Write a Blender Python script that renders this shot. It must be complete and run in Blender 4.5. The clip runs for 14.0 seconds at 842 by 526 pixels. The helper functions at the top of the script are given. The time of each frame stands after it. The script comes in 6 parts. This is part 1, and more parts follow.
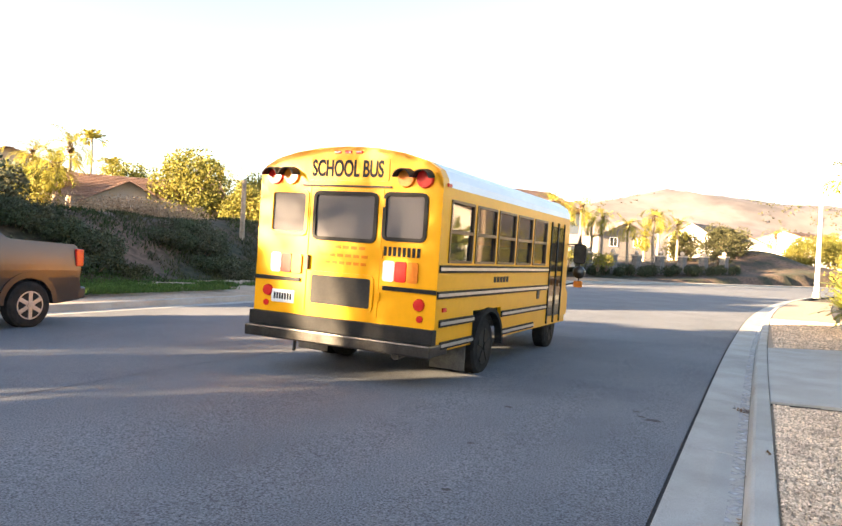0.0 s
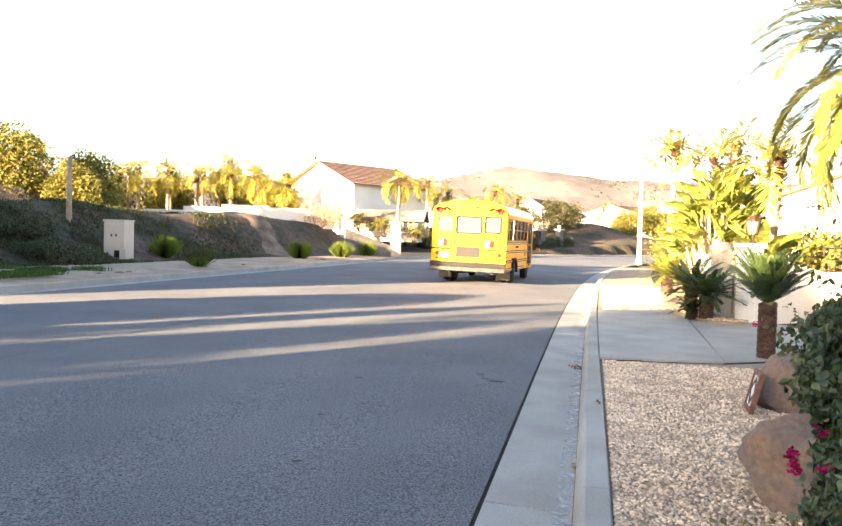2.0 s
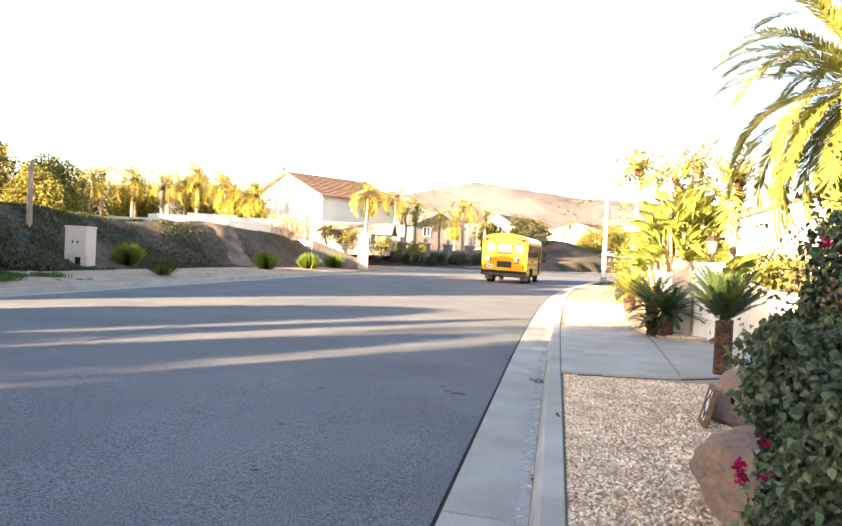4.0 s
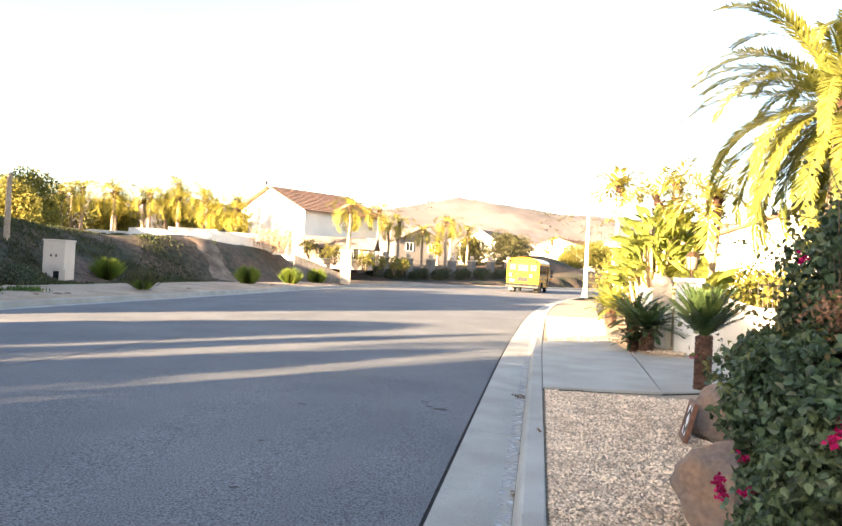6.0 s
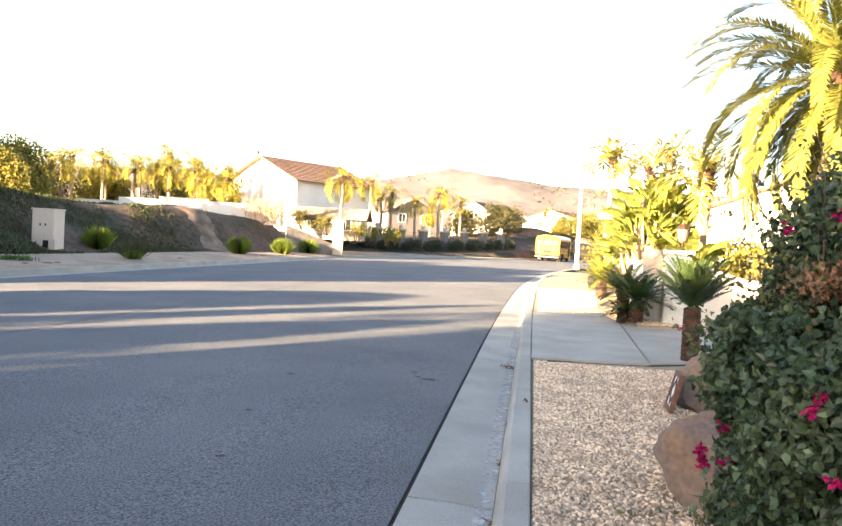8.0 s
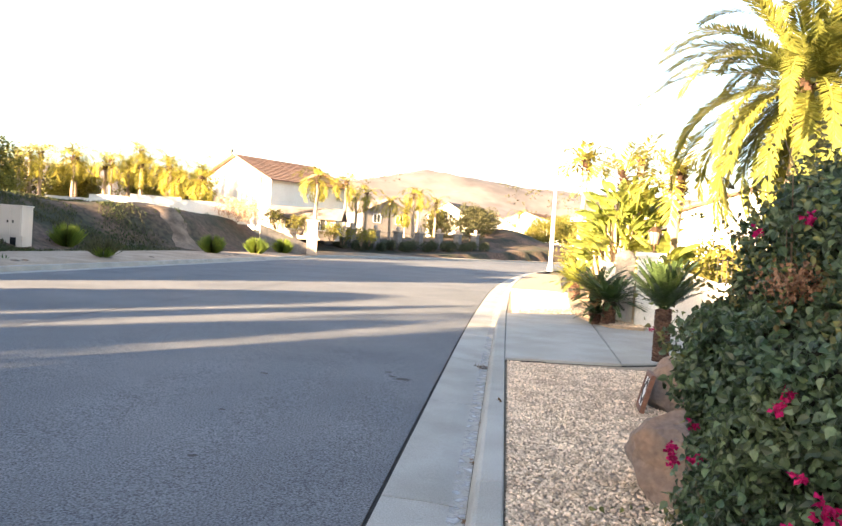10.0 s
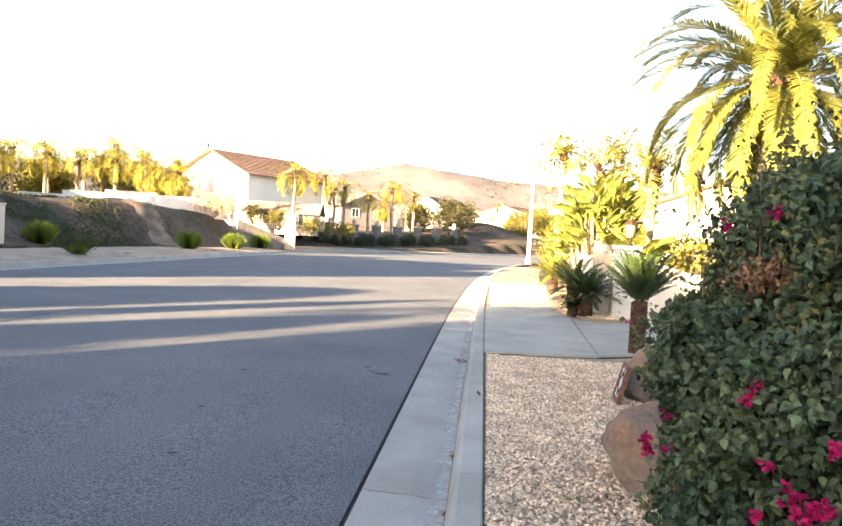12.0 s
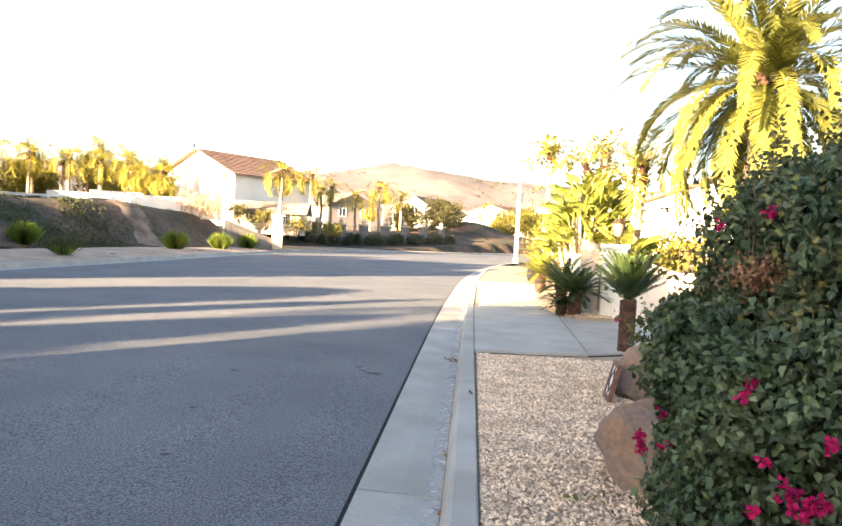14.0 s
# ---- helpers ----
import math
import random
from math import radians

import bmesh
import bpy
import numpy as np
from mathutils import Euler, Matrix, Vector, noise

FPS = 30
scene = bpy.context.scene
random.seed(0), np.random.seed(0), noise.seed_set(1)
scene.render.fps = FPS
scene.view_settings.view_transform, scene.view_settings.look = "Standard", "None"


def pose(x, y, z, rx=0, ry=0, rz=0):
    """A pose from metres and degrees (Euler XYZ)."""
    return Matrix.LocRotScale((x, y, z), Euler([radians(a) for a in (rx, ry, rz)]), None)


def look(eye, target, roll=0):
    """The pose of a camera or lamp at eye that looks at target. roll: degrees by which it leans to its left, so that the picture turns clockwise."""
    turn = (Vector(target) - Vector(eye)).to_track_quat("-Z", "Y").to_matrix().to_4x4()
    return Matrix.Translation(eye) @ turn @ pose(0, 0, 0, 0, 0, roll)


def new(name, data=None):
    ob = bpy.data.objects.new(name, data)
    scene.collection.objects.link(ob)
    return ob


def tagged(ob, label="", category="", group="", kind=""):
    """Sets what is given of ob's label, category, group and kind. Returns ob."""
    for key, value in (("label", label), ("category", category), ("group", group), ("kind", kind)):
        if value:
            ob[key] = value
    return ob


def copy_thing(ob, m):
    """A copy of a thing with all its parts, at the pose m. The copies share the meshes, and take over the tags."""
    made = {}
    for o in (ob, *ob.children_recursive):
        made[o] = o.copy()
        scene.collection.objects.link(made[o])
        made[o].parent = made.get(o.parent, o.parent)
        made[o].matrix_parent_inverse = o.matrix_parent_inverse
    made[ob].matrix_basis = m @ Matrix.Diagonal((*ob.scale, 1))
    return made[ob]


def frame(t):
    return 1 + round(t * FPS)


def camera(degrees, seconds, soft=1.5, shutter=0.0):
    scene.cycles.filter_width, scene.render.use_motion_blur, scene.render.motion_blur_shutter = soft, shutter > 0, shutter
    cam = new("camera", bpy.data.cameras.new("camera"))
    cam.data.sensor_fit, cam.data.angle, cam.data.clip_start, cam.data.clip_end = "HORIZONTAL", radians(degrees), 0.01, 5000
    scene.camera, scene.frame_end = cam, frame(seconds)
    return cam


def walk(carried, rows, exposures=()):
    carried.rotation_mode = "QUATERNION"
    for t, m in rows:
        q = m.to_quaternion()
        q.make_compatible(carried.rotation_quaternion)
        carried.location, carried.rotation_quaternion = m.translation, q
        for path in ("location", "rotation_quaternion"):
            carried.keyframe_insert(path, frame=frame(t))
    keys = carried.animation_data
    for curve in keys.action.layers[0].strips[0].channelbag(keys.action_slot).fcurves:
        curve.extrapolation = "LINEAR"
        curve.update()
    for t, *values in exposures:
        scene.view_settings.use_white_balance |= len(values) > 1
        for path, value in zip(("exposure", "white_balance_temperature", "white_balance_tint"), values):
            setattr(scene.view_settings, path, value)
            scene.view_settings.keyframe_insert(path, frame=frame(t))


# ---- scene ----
cam = camera(60.9, 14.0)

PATH = [
    (0, (-0.059, -0.013, 1.589), (-0.921, 1.791, 1.565), 2.8),
    (0.5, (-0.024, -0.011, 1.593), (-0.735, 1.859, 1.558), 1.7),
    (1, (-0.007, -0.002, 1.592), (-0.608, 1.905, 1.558), 1.0),
    (1.5, (-0.008, 0.043, 1.566), (-0.527, 1.974, 1.523), 1.1),
    (2, (-0.031, 0.015, 1.521), (-0.498, 1.958, 1.452), 1.4),
    (2.5, (-0.016, 0.011, 1.525), (-0.47, 1.957, 1.448), 1.8),
    (3, (0.011, -0.01, 1.5), (-0.412, 1.943, 1.432), 2.0),
    (5.5, (-0.002, -0.025, 1.507), (-0.352, 1.943, 1.525), 3.1),
    (6, (0.014, -0.015, 1.503), (-0.321, 1.957, 1.52), 2.8),
    (6.5, (0.026, -0.021, 1.502), (-0.298, 1.953, 1.507), 2.3),
    (7, (0.038, 0.007, 1.495), (-0.28, 1.982, 1.473), 2.0),
    (7.5, (0.048, 0.005, 1.498), (-0.267, 1.98, 1.457), 1.8),
    (8, (0.047, 0.016, 1.498), (-0.264, 1.991, 1.436), 3.1),
    (10.5, (0.04, -0.006, 1.489), (-0.184, 1.981, 1.435), 3.3),
    (11, (0.038, -0.027, 1.495), (-0.167, 1.962, 1.436), 3.1),
    (11.5, (0.047, -0.016, 1.491), (-0.146, 1.974, 1.426), 3.2),
    (12, (0.047, -0.028, 1.5), (-0.134, 1.962, 1.431), 3.2),
    (12.5, (0.041, -0.032, 1.492), (-0.129, 1.959, 1.415), 3.2),
    (13, (0.037, -0.037, 1.502), (-0.121, 1.955, 1.425), 3.0),
    (13.5, (0.023, -0.045, 1.5), (-0.125, 1.948, 1.421), 3.0),
    (14, (0.008, -0.04, 1.501), (-0.137, 1.953, 1.432), 3.0),
]
walk(cam, [(t, look(eye, aim, roll)) for t, eye, aim, roll in PATH], [(0, 3.66, 6800, 17), (14, 3.66, 6800, 17)])

# ---- world, sun ----
SUN_EL, SUN_AZ = 12.0, 53.0          # degrees; light travels along (cos az, sin az)
world = bpy.data.worlds.new("world")
scene.world = world
world.use_nodes = True
sky = world.node_tree.nodes.new("ShaderNodeTexSky")
sky.sky_type, sky.sun_disc = "NISHITA", False
sky.sun_elevation, sky.sun_rotation = radians(SUN_EL), radians(270 - SUN_AZ)
sky.altitude, sky.air_density, sky.dust_density, sky.ozone_density = 200, 1.0, 1.6, 1.0
world.node_tree.nodes["Background"].inputs[1].default_value = 0.052
world.node_tree.links.new(sky.outputs[0], world.node_tree.nodes["Background"].inputs[0])
sun_data = bpy.data.lights.new("sun", "SUN")
sun_data.energy, sun_data.angle, sun_data.color = 5.0, radians(0.6), (1.0, 0.76, 0.46)
sun = new("sun", sun_data)
sd = Vector((math.cos(radians(SUN_AZ)), math.sin(radians(SUN_AZ)), -math.tan(radians(SUN_EL))))
sun.rotation_euler = sd.to_track_quat("-Z", "Y").to_euler()


# ---- materials ----
def mat(name, c1, c2=None, scale=6.0, rough=0.8, metal=0.0, bump=0.15, fine=60.0, spec=0.35, trans=0.0, isl=0.0, obr=0.0, gap=0.5, grain=0.18):
    """Two-scale procedural surface: a broad blotch between c1 and c2, a fine grain in value, and bump."""
    c2 = c2 or tuple(v * 0.7 for v in c1)
    m = bpy.data.materials.new(name)
    m.use_nodes = True
    nt = m.node_tree
    N, L = nt.nodes, nt.links
    b = N["Principled BSDF"]
    co = N.new("ShaderNodeTexCoord")
    n1, n2 = N.new("ShaderNodeTexNoise"), N.new("ShaderNodeTexNoise")
    n1.inputs["Scale"].default_value, n1.inputs["Detail"].default_value = scale, 5
    n2.inputs["Scale"].default_value, n2.inputs["Detail"].default_value = fine, 3
    L.new(co.outputs["Object"], n1.inputs["Vector"])
    L.new(co.outputs["Object"], n2.inputs["Vector"])
    rmp = N.new("ShaderNodeValToRGB")
    rmp.color_ramp.elements[0].position, rmp.color_ramp.elements[1].position = 0.5 - gap * 0.3, 0.5 + gap * 0.3
    rmp.color_ramp.elements[0].color, rmp.color_ramp.elements[1].color = (*c1, 1), (*c2, 1)
    L.new(n1.outputs["Fac"], rmp.inputs["Fac"])
    col = rmp.outputs["Color"]
    hsv = N.new("ShaderNodeHueSaturation")
    mr = N.new("ShaderNodeMapRange")
    mr.inputs["From Min"].default_value, mr.inputs["From Max"].default_value = 0.3, 0.7
    mr.inputs["To Min"].default_value, mr.inputs["To Max"].default_value = 1 - grain, 1 + grain
    L.new(n2.outputs["Fac"], mr.inputs["Value"])
    val = mr.outputs["Result"]
    for amount, node, out in ((isl, "ShaderNodeNewGeometry", "Random Per Island"), (obr, "ShaderNodeObjectInfo", "Random")):
        if amount:
            g, r2, mu = N.new(node), N.new("ShaderNodeMapRange"), N.new("ShaderNodeMath")
            r2.inputs["To Min"].default_value, r2.inputs["To Max"].default_value = 1 - amount, 1 + amount
            mu.operation = "MULTIPLY"
            L.new(g.outputs[out], r2.inputs["Value"])
            L.new(r2.outputs["Result"], mu.inputs[0])
            L.new(val, mu.inputs[1])
            val = mu.outputs[0]
    L.new(val, hsv.inputs["Value"])
    L.new(col, hsv.inputs["Color"])
    L.new(hsv.outputs["Color"], b.inputs["Base Color"])
    b.inputs["Roughness"].default_value, b.inputs["Metallic"].default_value = rough, metal
    b.inputs["Specular IOR Level"].default_value = 0.15 if trans else spec
    if bump:
        bp = N.new("ShaderNodeBump")
        bp.inputs["Strength"].default_value, bp.inputs["Distance"].default_value = bump, 0.01
        L.new(n2.outputs["Fac"], bp.inputs["Height"])
        L.new(bp.outputs["Normal"], b.inputs["Normal"])
    if trans:
        tr, mx = N.new("ShaderNodeBsdfTranslucent"), N.new("ShaderNodeMixShader")
        mx.inputs[0].default_value = trans
        L.new(hsv.outputs["Color"], tr.inputs["Color"])
        L.new(b.outputs[0], mx.inputs[1])
        L.new(tr.outputs[0], mx.inputs[2])
        L.new(mx.outputs[0], N["Material Output"].inputs["Surface"])
    return m


M = dict(
    asphalt=mat("asphalt", (0.101, 0.110, 0.122), (0.136, 0.144, 0.155), 0.5, 0.9, bump=1.0, fine=70, grain=0.72),
    concrete=mat("concrete", (0.355, 0.352, 0.325), (0.285, 0.278, 0.25), 1.6, 0.85, bump=0.12, fine=120, obr=0.07),
    joint=mat("joint_dirt", (0.05, 0.045, 0.04), None, 8, 0.95),
    dirt=mat("sandy_dirt", (0.40, 0.31, 0.23), (0.28, 0.21, 0.15), 0.9, 0.95, bump=0.5, fine=14),
    soil=mat("dark_soil", (0.115, 0.074, 0.052), (0.034, 0.036, 0.020), 0.30, 0.95, bump=1.0, fine=4, gap=0.35, grain=0.45),
    gravel=mat("gravel", (0.76, 0.61, 0.45), (0.52, 0.40, 0.29), 5, 0.8, isl=0.42, bump=0.2),
    # bed colour darkened to stand for shadow between the stones
    gravel_bed=mat("gravel_bed", (0.36, 0.28, 0.20), (0.26, 0.195, 0.14), 30, 0.9, bump=0.8, fine=60),
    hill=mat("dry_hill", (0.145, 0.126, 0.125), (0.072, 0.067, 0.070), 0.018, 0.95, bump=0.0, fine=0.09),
    stucco=mat("white_stucco", (0.80, 0.77, 0.70), (0.74, 0.70, 0.63), 1.2, 0.9, bump=0.2, fine=80),
    beige=mat("beige_stucco", (0.50, 0.41, 0.32), (0.44, 0.36, 0.28), 1.2, 0.9, bump=0.2, fine=80),
    tile=mat("roof_tile", (0.31, 0.195, 0.145), (0.22, 0.14, 0.105), 1.3, 0.85, bump=0.3, fine=9),
    greytile=mat("grey_roof", (0.20, 0.17, 0.16), (0.14, 0.12, 0.115), 1.3, 0.85, bump=0.3, fine=9),
    yellow=mat("bus_yellow", (0.78, 0.36, 0.004), (0.72, 0.325, 0.004), 0.8, 0.36, bump=0.0, spec=0.2, grain=0.03, fine=12),
    white=mat("white_paint", (0.80, 0.80, 0.78), (0.72, 0.72, 0.70), 3, 0.45, bump=0.02, grain=0.05),
    black=mat("black_paint", (0.012, 0.012, 0.012), (0.02, 0.02, 0.02), 5, 0.6, bump=0.03, spec=0.12),
    rubber=mat("rubber", (0.016, 0.016, 0.016), (0.028, 0.026, 0.024), 8, 0.9, bump=0.2, spec=0.12),
    chrome=mat("worn_steel", (0.085, 0.083, 0.08), (0.045, 0.044, 0.043), 4, 0.34, 0.9, bump=0.05),
    leaf=mat("bush_leaf", (0.036, 0.068, 0.033), (0.090, 0.124, 0.058), 4.5, 0.40, isl=0.55, trans=0.16, bump=0),
)


M["leaf"].node_tree.nodes["Principled BSDF"].inputs["Specular IOR Level"].default_value = 0.35


# ---- mesh helpers ----
def mesh_of(name, bm):
    me = bpy.data.meshes.new(name)
    bm.to_mesh(me)
    bm.free()
    return me


def part(name, bm, material, parent=None, label="", smooth=False):
    """Links a bmesh as one mesh object, under a thing or part where one is given."""
    me = mesh_of(name, bm) if isinstance(bm, bmesh.types.BMesh) else bm
    if not me.materials:
        me.materials.append(M[material] if isinstance(material, str) else material)
    if smooth:
        me.shade_smooth()
    ob = new(name, me)
    ob.parent = parent
    if label:
        tagged(ob, label)
    return ob


def mesh_np(name, verts, faces, smooth=False):
    me = bpy.data.meshes.new(name)
    me.from_pydata([tuple(v) for v in verts], [], [tuple(f) for f in faces])
    me.update()
    if smooth:
        me.shade_smooth()
    return me


def box(bm, x0, x1, y0, y1, z0, z1, bevel=0.0, m=None):
    r = bmesh.ops.create_cube(bm, size=1)
    vs = r["verts"]
    bmesh.ops.scale(bm, vec=(x1 - x0, y1 - y0, z1 - z0), verts=vs)
    bmesh.ops.translate(bm, vec=((x0 + x1) / 2, (y0 + y1) / 2, (z0 + z1) / 2), verts=vs)
    if m:
        bmesh.ops.transform(bm, matrix=m, verts=vs)
    if bevel:
        es = list({e for v in vs for e in v.link_edges})
        bmesh.ops.bevel(bm, geom=es, offset=bevel, segments=2, affect="EDGES", profile=0.6)
    return bm


def cyl(bm, p0, p1, r0, r1=None, seg=14):
    p0, p1 = Vector(p0), Vector(p1)
    d = p1 - p0
    m = Matrix.Translation((p0 + p1) / 2) @ d.to_track_quat("Z", "Y").to_matrix().to_4x4()
    bmesh.ops.create_cone(bm, cap_ends=True, segments=seg, radius1=r0, radius2=r0 if r1 is None else r1, depth=d.length, matrix=m)
    return bm


def B():
    return bmesh.new()


def thing(name, m, label, category, group=""):
    e = new(name)
    e.matrix_basis = m
    return tagged(e, label, category, group)


# ---- the street's two kerb lines, as smooth curves ----
def spline(pts, n):
    P = np.array(pts, float)
    d = np.r_[0, np.cumsum(np.linalg.norm(np.diff(P, axis=0), axis=1))]
    t = np.linspace(0, d[-1], 40 * len(P))
    Q = np.empty((len(t), 2))
    tang = np.gradient(P, d, axis=0)
    for i, s in enumerate(t):
        k = min(max(np.searchsorted(d, s) - 1, 0), len(P) - 2)
        h = d[k + 1] - d[k]
        u = (s - d[k]) / h
        Q[i] = ((2 * u**3 - 3 * u**2 + 1) * P[k] + (u**3 - 2 * u**2 + u) * h * tang[k] + (-2 * u**3 + 3 * u**2) * P[k + 1] + (u**3 - u**2) * h * tang[k + 1])
    dd = np.r_[0, np.cumsum(np.linalg.norm(np.diff(Q, axis=0), axis=1))]
    s = np.linspace(0, dd[-1], n)
    return np.c_[np.interp(s, dd, Q[:, 0]), np.interp(s, dd, Q[:, 1])]


OUTER = [(-13.45, -70), (-13.45, -30), (-13.45, 0), (-13.45, 25), (-13.4, 42), (-12.9, 52), (-10.1, 61), (-6, 69), (-1, 77.5), (5, 87), (14, 98), (30, 110), (70, 125)]
INNER = [(-0.62, -70), (-0.62, -30), (-0.62, 0), (-0.62, 18), (-0.45, 26), (0.1, 35), (1.0, 43), (2.3, 50), (4.6, 58), (8, 67), (13, 76), (22, 88), (40, 102), (80, 115)]
outer, inner = spline(OUTER, 400), spline(INNER, 400)


def offset(line, d):
    """The line moved d to its right (towards +x where it runs along +y)."""
    t = np.gradient(line, axis=0)
    t /= np.linalg.norm(t, axis=1)[:, None]
    return line + d * np.c_[t[:, 1], -t[:, 0]]


def ribbon(name, profile, line, material, label, kind="structure"):
    """A strip of (offset, height) points swept along a line."""
    n, k = len(line), len(profile)
    rows = [np.c_[offset(line, o), np.full(n, z)] for o, z in profile]
    V = np.stack(rows, 1).reshape(-1, 3)
    F = [(i * k + j, i * k + j + 1, (i + 1) * k + j + 1, (i + 1) * k + j) for i in range(n - 1) for j in range(k - 1)]
    ob = part(name, mesh_np(name, V, F), material)
    return tagged(ob, label, name.split("_")[0], kind=kind)


# road surface between the lines, slightly crowned
cw = np.linspace(0, 1, 25)
V = np.concatenate([np.c_[outer * (1 - c) + inner * c, np.full(400, 0.10 * (1 - (2 * c - 1) ** 2) * 0.6)] for c in cw])
F = [(j * 400 + i, (j + 1) * 400 + i, (j + 1) * 400 + i + 1, j * 400 + i + 1) for j in range(24) for i in range(399)]
tagged(part("road", mesh_np("road", V, F, True), "asphalt"), "worn grey asphalt residential street curving away", "road", kind="structure")

mid, half = (outer + inner) / 2, np.linalg.norm(outer - inner, axis=1) / 2


def road_dist(x, y):
    """Metres beyond the road's edge (negative on the road), and whether on the outer side."""
    d = np.hypot(x[:, None] - mid[None, :, 0], y[:, None] - mid[None, :, 1])
    i = d.argmin(1)
    t = np.gradient(mid, axis=0)
    side = t[i, 0] * (y - mid[i, 1]) - t[i, 1] * (x - mid[i, 0])
    return d[np.arange(len(x)), i] - half[i], side > 0


def step(a, b, x):
    u = np.clip((x - a) / (b - a), 0, 1)
    return u * u * (3 - 2 * u)


def land(x, y):
    x, y = np.atleast_1d(np.asarray(x, float)), np.atleast_1d(np.asarray(y, float))
    d, left = road_dist(x, y)
    lump = np.array([noise.noise((a * 0.16, b * 0.16, 0.3)) for a, b in zip(x, y)]) * (np.hypot(x, y) < 150)
    near = step(29, 42, y)
    berm = 2.3 * step(0, 1, (d - 4.5 + 2.4 * near) / (5.4 - 1.9 * near)) * (1 - step(47, 51.5, y + 0.2 * (x + 14))) * (1 + 0.1 * lump) + 0.25 * lump * step(4, 8, d)
    bank = 0.9 * step(3, 9, d) * step(50, 60, y) + 1.0 * step(60, 90, y)
    bank = bank + 2.0 * np.exp(-(((x + 1) / 7) ** 2) - ((y - 97) / 7) ** 2)
    zl = 0.14 + 0.10 * step(0.5, 3, d) + np.maximum(berm, bank)
    zr = 0.06 + 0.015 * np.clip(d - 9, 0, 30)
    return np.where(d < 0.75, -0.12, np.where(left, zl, zr))


def zat(x, y):
    return float(land(x, y)[0])


gx = np.unique(np.r_[-2600, -1200, -600, -300, np.arange(-200, -60, 12), np.arange(-60, 40, 0.9), np.arange(40, 130, 8), 200, 300, 600, 1200, 2600])
gy = np.unique(np.r_[-1500, -600, -200, -100, np.arange(-70, -20, 5), np.arange(-20, 95, 0.9), np.arange(95, 200, 8), 260, 400, 800, 1600, 3200])
GX, GY = np.meshgrid(gx, gy)
V = np.c_[GX.ravel(), GY.ravel(), land(GX.ravel(), GY.ravel())]
nx = len(gx)
F = [(j * nx + i, j * nx + i + 1, (j + 1) * nx + i + 1, (j + 1) * nx + i) for j in range(len(gy) - 1) for i in range(nx - 1)]
tagged(part("ground", mesh_np("ground", V, F, True), "soil"), "dark dry soil ground with weeds and slopes", "ground", kind="structure")
ribbon("verge_left", [(-0.15, 0.15), (-0.6, 0.19), (-1.5, 0.25), (-2.6, 0.29), (-3.4, 0.30), (-4.6, 0.28)], outer, "dirt", "bare sandy dirt verge beside the kerb")
ribbon("kerb_left", [(0.55, 0.012), (0.0, 0.0), (-0.03, 0.14), (-0.06, 0.155), (-0.17, 0.155), (-0.17, 0.0)], outer, "concrete", "weathered concrete kerb and gutter along the verge")

